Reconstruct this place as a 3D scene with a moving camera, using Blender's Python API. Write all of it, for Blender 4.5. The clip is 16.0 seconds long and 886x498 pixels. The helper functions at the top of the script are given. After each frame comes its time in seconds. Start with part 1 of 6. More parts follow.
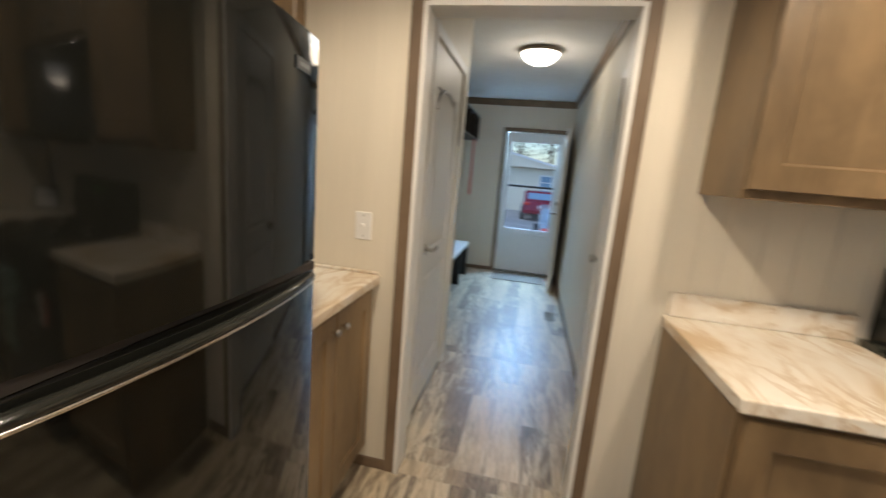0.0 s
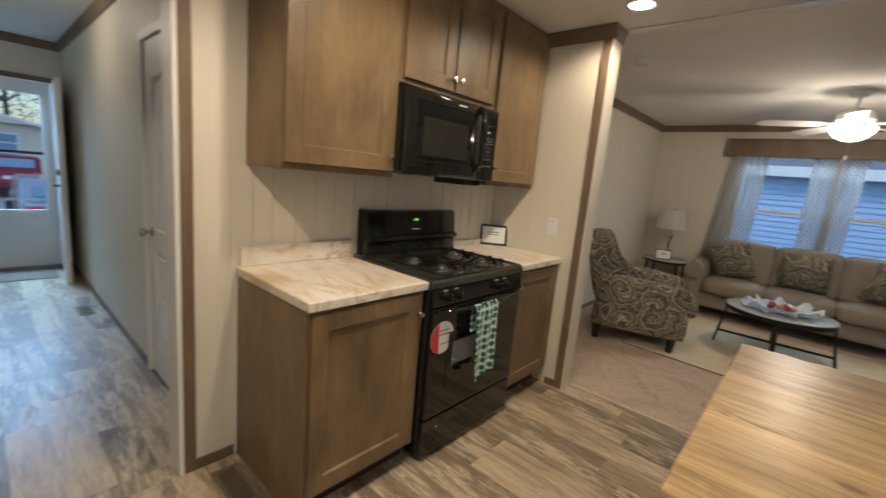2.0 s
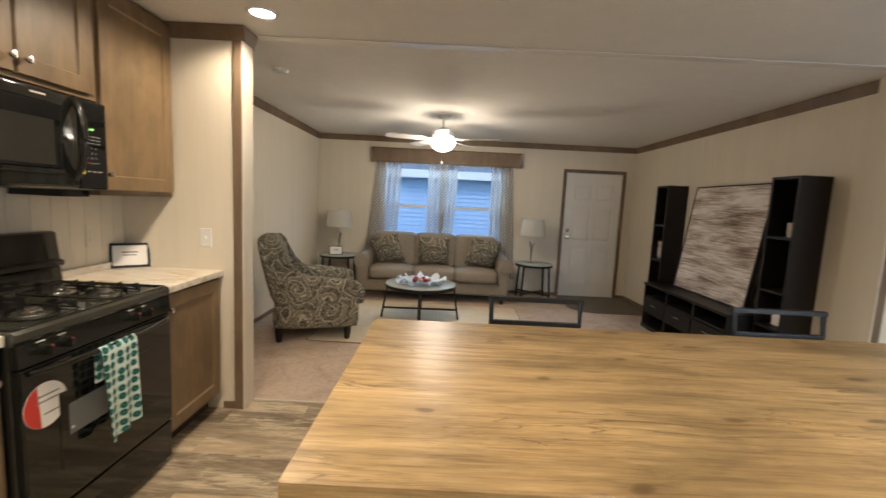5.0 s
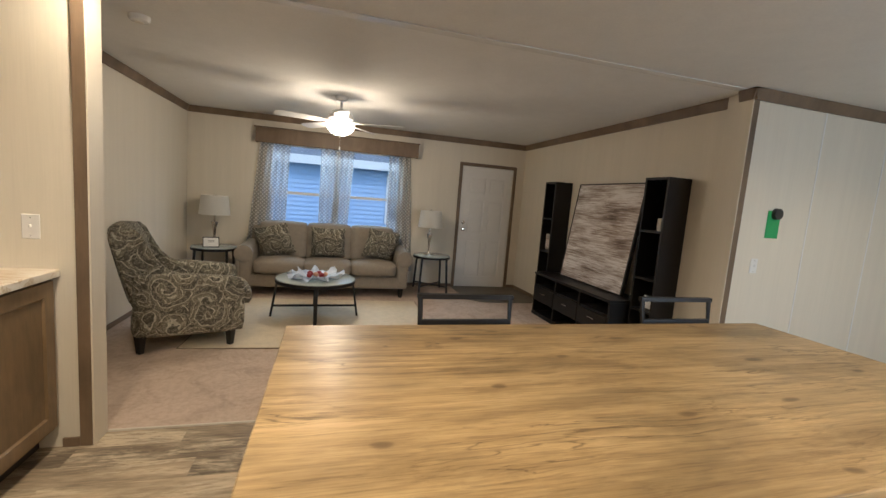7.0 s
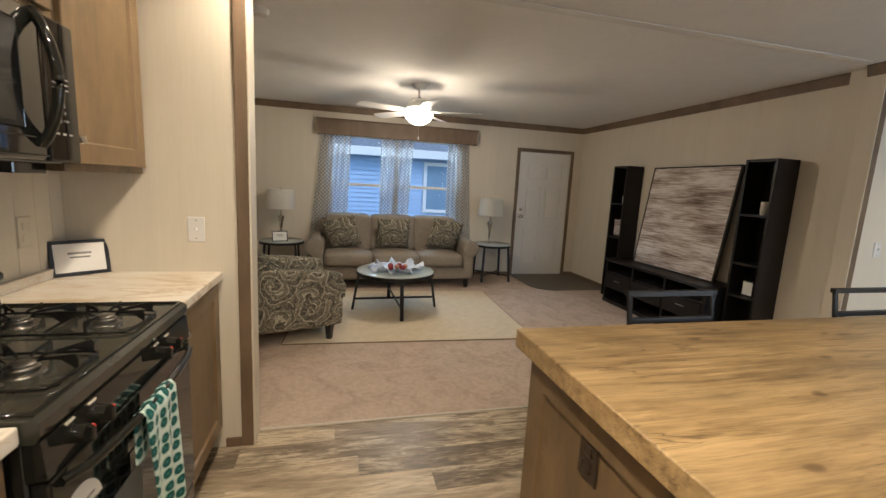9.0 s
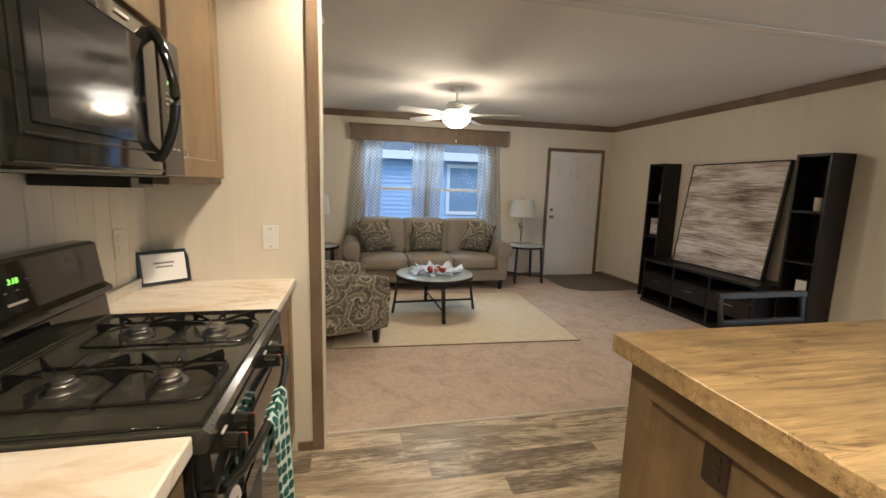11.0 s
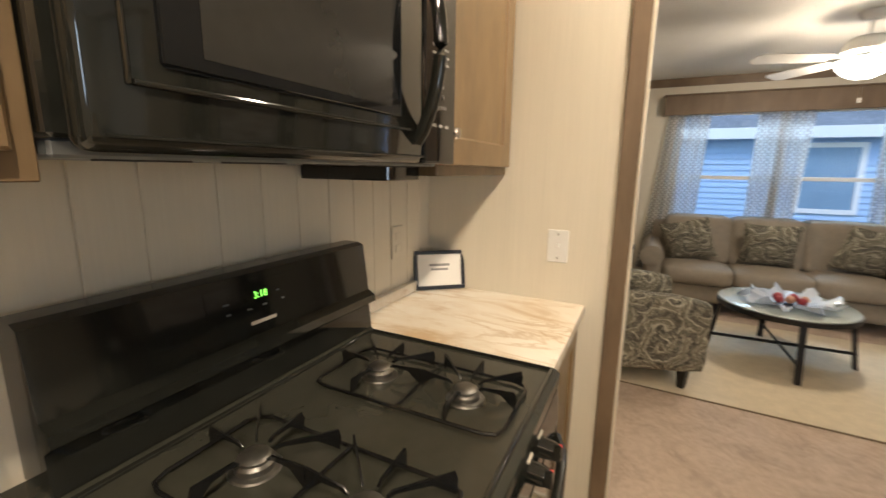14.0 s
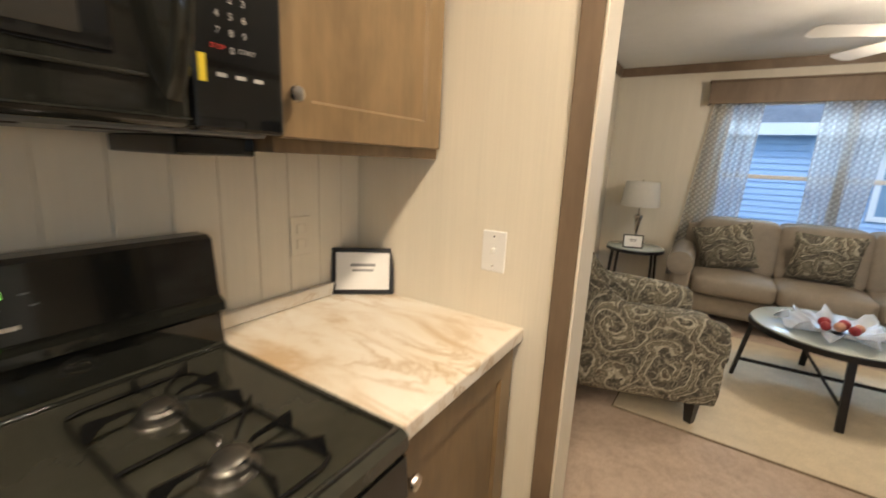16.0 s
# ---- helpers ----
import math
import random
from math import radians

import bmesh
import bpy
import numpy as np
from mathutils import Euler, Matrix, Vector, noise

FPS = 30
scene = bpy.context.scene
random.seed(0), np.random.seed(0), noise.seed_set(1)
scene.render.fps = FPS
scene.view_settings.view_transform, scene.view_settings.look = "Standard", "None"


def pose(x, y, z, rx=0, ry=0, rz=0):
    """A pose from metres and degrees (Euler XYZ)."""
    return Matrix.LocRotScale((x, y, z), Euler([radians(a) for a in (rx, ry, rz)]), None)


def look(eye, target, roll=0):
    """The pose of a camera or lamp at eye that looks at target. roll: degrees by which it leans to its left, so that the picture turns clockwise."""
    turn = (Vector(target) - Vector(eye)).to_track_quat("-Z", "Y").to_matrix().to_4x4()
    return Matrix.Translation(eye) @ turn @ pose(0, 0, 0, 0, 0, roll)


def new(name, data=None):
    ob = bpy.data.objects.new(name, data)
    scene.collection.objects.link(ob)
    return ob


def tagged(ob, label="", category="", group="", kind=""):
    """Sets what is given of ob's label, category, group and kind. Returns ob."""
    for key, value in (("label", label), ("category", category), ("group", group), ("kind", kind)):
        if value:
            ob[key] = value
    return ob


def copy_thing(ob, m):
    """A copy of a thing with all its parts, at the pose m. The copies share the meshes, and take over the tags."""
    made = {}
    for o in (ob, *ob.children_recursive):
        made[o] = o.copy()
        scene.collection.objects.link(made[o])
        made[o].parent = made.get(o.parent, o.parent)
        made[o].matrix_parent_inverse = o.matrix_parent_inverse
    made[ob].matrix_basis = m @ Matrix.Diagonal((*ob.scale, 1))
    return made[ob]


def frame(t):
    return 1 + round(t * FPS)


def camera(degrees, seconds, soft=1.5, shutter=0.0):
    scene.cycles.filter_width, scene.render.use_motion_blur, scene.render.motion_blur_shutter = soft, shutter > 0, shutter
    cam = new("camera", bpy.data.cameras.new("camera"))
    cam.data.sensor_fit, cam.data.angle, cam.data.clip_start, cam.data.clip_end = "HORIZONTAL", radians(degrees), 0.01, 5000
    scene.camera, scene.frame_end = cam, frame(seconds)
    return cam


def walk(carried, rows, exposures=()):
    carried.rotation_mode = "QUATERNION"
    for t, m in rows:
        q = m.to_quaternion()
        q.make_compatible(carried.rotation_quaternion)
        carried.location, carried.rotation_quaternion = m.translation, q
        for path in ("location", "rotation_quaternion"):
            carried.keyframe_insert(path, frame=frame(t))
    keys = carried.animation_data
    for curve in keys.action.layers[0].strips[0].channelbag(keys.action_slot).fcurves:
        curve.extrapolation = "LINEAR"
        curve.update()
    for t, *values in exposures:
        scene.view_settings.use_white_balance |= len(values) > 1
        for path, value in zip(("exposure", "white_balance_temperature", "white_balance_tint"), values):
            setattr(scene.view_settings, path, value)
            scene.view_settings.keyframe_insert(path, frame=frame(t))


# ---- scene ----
cam = camera(93.8, 16.0, 1.45, 0.5)
PATH = [
    (0, (0.06, 0.127, 1.369), (-0.323, 2.054, 0.996), 4.8),
    (0.5, (-0.066, 0.002, 1.385), (0.228, 1.938, 0.98), 5.1),
    (1, (-0.215, -0.074, 1.378), (0.636, 1.69, 0.97), 5.9),
    (1.5, (-0.221, -0.107, 1.385), (1.012, 1.421, 1.003), 6.0),
    (2, (-0.152, -0.108, 1.386), (1.329, 1.191, 1.043), 5.3),
    (2.5, (-0.102, -0.115, 1.386), (1.551, 0.966, 1.071), 4.3),
    (3, (-0.089, -0.158, 1.398), (1.683, 0.722, 1.104), 3.4),
    (3.5, (-0.088, -0.199, 1.4), (1.775, 0.478, 1.133), 2.5),
    (4, (-0.08, -0.216, 1.399), (1.846, 0.257, 1.144), 2.2),
    (4.5, (-0.091, -0.235, 1.403), (1.879, 0.013, 1.162), 2.3),
    (5, (-0.098, -0.264, 1.405), (1.89, -0.263, 1.182), 2.8),
    (7.3, (0.125, -0.052, 1.382), (2.034, -0.602, 1.144), 4.4),
    (7.5, (0.141, 0.072, 1.38), (2.051, -0.457, 1.115), 4.3),
    (8, (0.217, 0.291, 1.371), (2.135, -0.19, 1.074), 3.8),
    (10.5, (0.407, 0.818, 1.382), (2.319, 0.321, 1.075), 1.8),
    (11, (0.402, 0.831, 1.379), (2.335, 0.414, 1.08), 1.7),
    (11.5, (0.394, 0.85, 1.379), (2.338, 0.489, 1.077), 1.8),
    (12, (0.412, 0.861, 1.379), (2.36, 0.546, 1.058), 2.0),
    (12.5, (0.508, 0.83, 1.372), (2.445, 0.478, 1.022), 2.3),
    (13, (0.728, 0.801, 1.392), (2.697, 0.807, 1.04), 1.1),
    (13.5, (0.902, 0.895, 1.373), (2.804, 1.389, 1.0), 1.3),
    (14, (1.011, 0.949, 1.376), (2.773, 1.816, 0.997), 0.8),
    (14.5, (1.074, 0.896, 1.359), (2.69, 2.013, 0.987), 0.8),
    (15, (1.179, 0.732, 1.361), (2.721, 1.929, 0.923), 1.0),
    (15.5, (1.286, 0.668, 1.354), (2.827, 1.847, 0.867), 1.1),
    (16, (1.447, 0.738, 1.361), (3.1, 1.78, 0.935), 2.6),
]
EXPOSURES = [(0.0, 0.55, 5650, 10), (0.5, 0.70, 5650, 10), (1.5, 0.30, 5700, 10), (2.0, 0.2, 5700, 10), (2.5, 0.33, 5800, 10), (4.5, 0.72, 5800, 10), (8.0, 0.56, 5720, 10), (12.0, 0.8, 5820, 10), (14.0, 0.85, 5900, 10), (15.0, 1.0, 5900, 10), (16.0, 0.92, 5900, 10)]
walk(cam, [(t, look(eye, target, roll)) for t, eye, target, roll in PATH], EXPOSURES)

# ---- world and lights ----
world = bpy.data.worlds.new("world")
scene.world = world
world.use_nodes = True
wn = world.node_tree
sky = wn.nodes.new("ShaderNodeTexSky")
sky.sky_type = "NISHITA"
sky.sun_disc = False
sky.ozone_density = 5.0
sky.air_density = 1.4
sky.sun_elevation = radians(42)
sky.sun_rotation = radians(250)
wn.links.new(sky.outputs[0], wn.nodes["Background"].inputs[0])
wn.nodes["Background"].inputs[1].default_value = 0.15


def lamp(name, kind, m, power, color, size=0.1, spot=None):
    d = bpy.data.lights.new(name, kind)
    d.energy, d.color = power, color
    if kind == "SUN":
        d.angle = radians(size)
    elif kind == "AREA":
        d.shape, d.size, d.size_y = "RECTANGLE", size[0], size[1]
    else:
        d.shadow_soft_size = size
    if spot:
        d.spot_size, d.spot_blend = radians(spot), 0.45
    ob = new(name, d)
    ob.matrix_world = m
    return ob


WARM = (1.0, 0.772, 0.512)
lamp("sun", "SUN", look((-19, -7, 20), (0, 0, 0)), 0.6, (1.0, 0.97, 0.93), 14)
FAN = (4.72, -0.2)
HALL_LIGHT = (0.0, 3.78)
# the last two positions are added, unseen fill lights at the dining end
CANS = [(2.265, 0.775), (0.84, 0.69), (-0.27, 0.66), (-0.27, -1.45), (0.6, -3.6)]
CEIL = 2.38
for (cx, cy), power in zip(CANS, (43, 62, 76, 44, 38)):
    lamp("can_lamp", "SPOT", look((cx, cy, CEIL - 0.012), (cx, cy, 0)), power, WARM, 0.05, 160)
lamp("fan_lamp", "POINT", pose(FAN[0], FAN[1], 2.02), 25, (1.0, 0.77, 0.515), 0.09)
lamp("hall_lamp", "POINT", pose(HALL_LIGHT[0], HALL_LIGHT[1], CEIL - 0.13), 3.4, WARM, 0.12)
lamp("window_daylight", "AREA", look((-1.22, -3.4, 1.45), (2.5, -3.6, 1.2)), 24, (0.76, 0.89, 1.0), (1.5, 1.1))
lamp("front_window_daylight", "AREA", look((7.15, -0.27, 2.45), (4.2, -0.27, 0.3)), 22, (0.62, 0.82, 1.0), (1.6, 0.5))
lamp("back_door_daylight", "AREA", look((0.03, 6.75, 2.25), (0.0, 3.6, 0.0)), 100, (0.44, 0.71, 1.0), (0.9, 0.6))


# ---- materials ----
def rgb(c):
    return (c[0], c[1], c[2], 1)


class Nodes:
    """A small wrapper that keeps a material's node wiring short."""

    def __init__(self, name, rough=0.5, metal=0.0, spec=0.5):
        self.m = bpy.data.materials.new(name)
        self.m.use_nodes = True
        self.t = self.m.node_tree
        self.b = self.t.nodes["Principled BSDF"]
        self.b.inputs["Roughness"].default_value = rough
        self.b.inputs["Metallic"].default_value = metal
        self.b.inputs["Specular IOR Level"].default_value = spec

    def node(self, kind, **sets):
        n = self.t.nodes.new(kind)
        for k, v in sets.items():
            n.inputs[k.replace("_", " ")].default_value = v
        return n

    def link(self, a, b):
        self.t.links.new(a, b)

    def coords(self, scale=(1, 1, 1), turn=(0, 0, 0), per_object=False):
        g = self.node("ShaderNodeTexCoord")
        mp = self.node("ShaderNodeMapping")
        mp.inputs["Scale"].default_value = scale
        mp.inputs["Rotation"].default_value = [radians(a) for a in turn]
        self.link(g.outputs["Object"], mp.inputs[0])
        if per_object:
            inf = self.node("ShaderNodeObjectInfo")
            mul = self.node("ShaderNodeMath")
            mul.operation = "MULTIPLY"
            mul.inputs[1].default_value = 37.0
            self.link(inf.outputs["Random"], mul.inputs[0])
            self.link(mul.outputs[0], mp.inputs["Location"])
        return mp.outputs[0]

    def noise(self, vec, scale, detail=4.0, rough=0.55, dist=0.0):
        n = self.node("ShaderNodeTexNoise", Scale=scale, Detail=detail, Roughness=rough, Distortion=dist)
        self.link(vec, n.inputs["Vector"])
        return n.outputs["Fac"]

    def ramp(self, fac, stops, step=False):
        r = self.node("ShaderNodeValToRGB")
        if step:
            r.color_ramp.interpolation = "CONSTANT"
        e = r.color_ramp.elements
        while len(e) < len(stops):
            e.new(0.5)
        for el, (p, c) in zip(e, stops):
            el.position, el.color = p, rgb(c) if not isinstance(c, float) else (c, c, c, 1)
        self.link(fac, r.inputs[0])
        return r.outputs[0]

    def mix(self, fac, a, b, mode="MIX"):
        n = self.node("ShaderNodeMix")
        n.data_type, n.blend_type = "RGBA", mode
        for v, i in ((fac, 0), (a, 6), (b, 7)):
            if isinstance(v, (int, float)):
                n.inputs[i].default_value = v if i == 0 else (v, v, v, 1)
            elif isinstance(v, tuple):
                n.inputs[i].default_value = rgb(v)
            else:
                self.link(v, n.inputs[i])
        return n.outputs[2]

    def math(self, op, a, b=0.0):
        n = self.node("ShaderNodeMath")
        n.operation = op
        for v, i in ((a, 0), (b, 1)):
            if isinstance(v, (int, float)):
                n.inputs[i].default_value = v
            else:
                self.link(v, n.inputs[i])
        return n.outputs[0]

    def color(self, out):
        self.link(out, self.b.inputs["Base Color"])
        return self

    def rough(self, out):
        self.link(out, self.b.inputs["Roughness"])
        return self

    def bump(self, out, strength=0.3, dist=0.002):
        n = self.node("ShaderNodeBump", Strength=strength, Distance=dist)
        self.link(out, n.inputs["Height"])
        self.link(n.outputs[0], self.b.inputs["Normal"])
        return self


def plain(name, c, rough=0.5, metal=0.0, var=0.08, scale=30.0, bump=0.05, spec=0.5, coat=0.0):
    n = Nodes(name, rough, metal, spec)
    v = n.coords()
    a, b = n.noise(v, scale), n.noise(v, scale * 0.12)
    dark = tuple(x * (1 - var) for x in c)
    lite = tuple(min(1, x * (1 + var)) for x in c)
    n.color(n.mix(0.5, n.ramp(a, [(0.3, dark), (0.7, lite)]), n.ramp(b, [(0.3, dark), (0.7, lite)])))
    n.rough(n.ramp(b, [(0.2, max(0.03, rough * 0.85)), (0.8, min(1.0, rough * 1.15))]))
    if bump:
        n.bump(a, bump, 0.001)
    n.b.inputs["Coat Weight"].default_value = coat
    return n.m


def wall_mat(name, c, streak=0.05):
    n = Nodes(name, 0.52, 0, 0.4)
    v = n.coords((1, 1, 0.03))
    fine = n.noise(v, 140, 3)
    wide = n.noise(v, 9, 4)
    soft = n.noise(n.coords(), 1.3, 3)
    c0, c1 = tuple(x * (1 - streak) for x in c), tuple(x * (1 + streak) for x in c)
    base = n.mix(0.5, n.ramp(fine, [(0.3, c0), (0.7, c1)]), n.ramp(wide, [(0.35, c0), (0.65, c1)]))
    n.color(n.mix(0.12, base, n.ramp(soft, [(0.3, tuple(x * 0.85 for x in c)), (0.7, c)])))
    n.bump(fine, 0.12, 0.001)
    return n.m


def wood_mat(name, dark, lite, axis=2, rough=0.42, grain=28.0, blotch=4.5, per_object=True):
    n = Nodes(name, rough, 0, 0.45)
    sc = [1.0, 1.0, 1.0]
    sc[axis] = 0.06
    v = n.coords(tuple(sc), (0, 0, 0), per_object)
    g = n.noise(v, grain * 2.2, 6, 0.6, 0.6)
    sc2 = [1.0, 1.0, 1.0]
    sc2[axis] = 0.45
    bl = n.noise(n.coords(tuple(sc2), (0, 0, 0), per_object), blotch, 5, 0.6, 0.3)
    mid = tuple((a + b) / 2 for a, b in zip(dark, lite))
    a = n.ramp(g, [(0.25, dark), (0.5, mid), (0.75, lite)])
    b = n.ramp(bl, [(0.28, dark), (0.52, mid), (0.75, lite)])
    n.color(n.mix(0.78, a, b))
    n.rough(n.ramp(g, [(0.2, rough * 0.9), (0.8, rough * 1.15)]))
    n.bump(g, 0.10, 0.001)
    return n.m


M = {}
M["wall"] = wall_mat("cream_wall_panel", (0.69, 0.635, 0.525))
M["hall_wall"] = M["wall"]
M["ceiling"] = plain("textured_ceiling", (0.72, 0.71, 0.68), 0.85, 0, 0.05, 60, 0.35, 0.2)
M["trim"] = wood_mat("dark_brown_trim", (0.110, 0.076, 0.047), (0.24, 0.168, 0.107), 2, 0.5)
M["white"] = plain("white_paint", (0.74, 0.73, 0.70), 0.42, 0, 0.03, 20, 0.04)
M["gloss_white"] = plain("glossy_white_plastic", (0.78, 0.77, 0.74), 0.22, 0, 0.02, 20, 0.0)
M["batten"] = plain("glossy_white_batten", (0.74, 0.73, 0.70), 0.12, 0, 0.02, 20, 0.0)
M["cab"] = wood_mat("stained_maple", (0.080, 0.054, 0.028), (0.305, 0.205, 0.103), 2, 0.38, 28.0, 5.0)
M["kick"] = plain("dark_toe_kick", (0.03, 0.024, 0.02), 0.7)
M["black_gloss"] = plain("black_enamel", (0.013, 0.0135, 0.0115), 0.07, 0, 0.1, 12, 0.0, 0.5)
M["black_glass"] = plain("black_glass", (0.007, 0.0075, 0.008), 0.04, 0, 0.1, 12, 0.0, 0.55)
M["mw_window"] = plain("screened_oven_glass", (0.026, 0.025, 0.022), 0.07, 0, 0.10, 40, 0.0, 0.55)
M["fridge_black"] = plain("black_refrigerator_skin", (0.0075, 0.008, 0.007), 0.06, 0, 0.15, 40, 0.01, 0.5)
# black lifted towards olive: reflections of wall and microwave put into the colour
M["cooktop"] = plain("black_cooktop_enamel", (0.036, 0.036, 0.028), 0.11, 0, 0.15, 30, 0.0, 0.6)
M["iron"] = plain("black_cast_iron", (0.008, 0.008, 0.008), 0.24, 0, 0.2, 120, 0.15)
M["black_wood"] = wood_mat("espresso_wood", (0.005, 0.0045, 0.004), (0.013, 0.0105, 0.009), 2, 0.42)
M["black_metal"] = plain("black_metal", (0.009, 0.008, 0.008), 0.4, 0.2, 0.15, 60, 0.05)
M["steel"] = plain("brushed_nickel", (0.62, 0.59, 0.55), 0.22, 1.0, 0.06, 80, 0.02)
M["alu"] = plain("burner_aluminium", (0.24, 0.236, 0.22), 0.42, 1.0, 0.1, 60, 0.05)
M["burner"] = plain("dull_burner_metal", (0.17, 0.165, 0.15), 0.36, 0.9, 0.25, 90, 0.1)
M["key"] = plain("grey_key_print", (0.36, 0.35, 0.33), 0.5)
M["paper"] = plain("white_paper", (0.8, 0.79, 0.76), 0.7, 0, 0.02)
M["ink"] = plain("grey_ink", (0.25, 0.25, 0.25), 0.7)
M["red"] = plain("red_print", (0.55, 0.045, 0.03), 0.5)
M["yellow"] = plain("yellow_sticker", (0.8, 0.62, 0.03), 0.5)
M["green"] = plain("green_card", (0.03, 0.33, 0.10), 0.5)
M["label_grey"] = plain("grey_label", (0.16, 0.17, 0.17), 0.45)
M["sofa"] = plain("taupe_upholstery", (0.245, 0.212, 0.170), 0.9, 0, 0.14, 160, 0.35, 0.2)
M["rug"] = plain("cream_rug", (0.64, 0.56, 0.42), 0.95, 0, 0.12, 120, 0.5, 0.1)
M["rug_edge"] = plain("rug_binding", (0.20, 0.155, 0.10), 0.9)
M["outlet_brown"] = plain("dark_brown_plastic", (0.03, 0.018, 0.012), 0.35)
M["mug"] = plain("cream_ceramic", (0.6, 0.56, 0.48), 0.4)
M["candle_red"] = plain("dark_red_ball", (0.25, 0.02, 0.025), 0.5, 0, 0.4, 60, 0.3)
M["candle_tan"] = plain("tan_ball", (0.42, 0.22, 0.14), 0.6, 0, 0.3, 60, 0.3)
M["vent_bronze"] = plain("brown_painted_register", (0.20, 0.155, 0.105), 0.45, 0.1, 0.15, 60, 0.05)


def emitter(name, c, s):
    n = Nodes(name, 0.4)
    n.b.inputs["Base Color"].default_value = rgb((0.8, 0.8, 0.78))
    n.b.inputs["Emission Color"].default_value = rgb(c)
    n.b.inputs["Emission Strength"].default_value = s
    return n.m


M["glow"] = emitter("lit_frosted_glass", (1.0, 0.88, 0.70), 5.0)
M["glow_can"] = emitter("lit_can_lens", (1.0, 0.9, 0.75), 9.0)
M["led"] = emitter("green_led", (0.25, 1.0, 0.05), 1.3)
M["shade"] = plain("white_linen_shade", (0.86, 0.84, 0.78), 0.85, 0, 0.04, 200, 0.25)


def glass_mat(name, c=(0.95, 0.98, 1.0), rough=0.0):
    n = Nodes(name, rough)
    n.b.inputs["Base Color"].default_value = rgb(c)
    n.b.inputs["Transmission Weight"].default_value = 1.0
    n.b.inputs["IOR"].default_value = 1.1
    return n.m


M["glass"] = glass_mat("window_glass")
M["table_glass"] = plain("frosted_table_glass", (0.42, 0.47, 0.45), 0.14, 0, 0.03, 20, 0.0)


def counter_mat():
    n = Nodes("marbled_laminate", 0.32, 0, 0.45)
    v = n.coords((1.0, 0.34, 1), (0, 0, 34))
    warp = n.noise(v, 5.5, 5, 0.6, 0.7)
    vein = n.ramp(n.noise(v, 9.0, 6, 0.6, 0.9), [(0.45, 0.0), (0.50, 1.0), (0.55, 0.0)])
    fade = n.ramp(n.noise(v, 3.6, 3), [(0.38, 0.0), (0.58, 1.0)])
    soft = n.ramp(warp, [(0.34, (0.54, 0.40, 0.24)), (0.44, (0.73, 0.66, 0.55)), (0.60, (0.79, 0.75, 0.67)), (0.76, (0.62, 0.52, 0.38))])
    k = n.math("MULTIPLY", n.math("MULTIPLY", vein, fade), 0.72)
    n.color(n.mix(k, soft, (0.46, 0.31, 0.15)))
    n.rough(n.ramp(warp, [(0.2, 0.26), (0.8, 0.40)]))
    return n.m


M["counter"] = counter_mat()


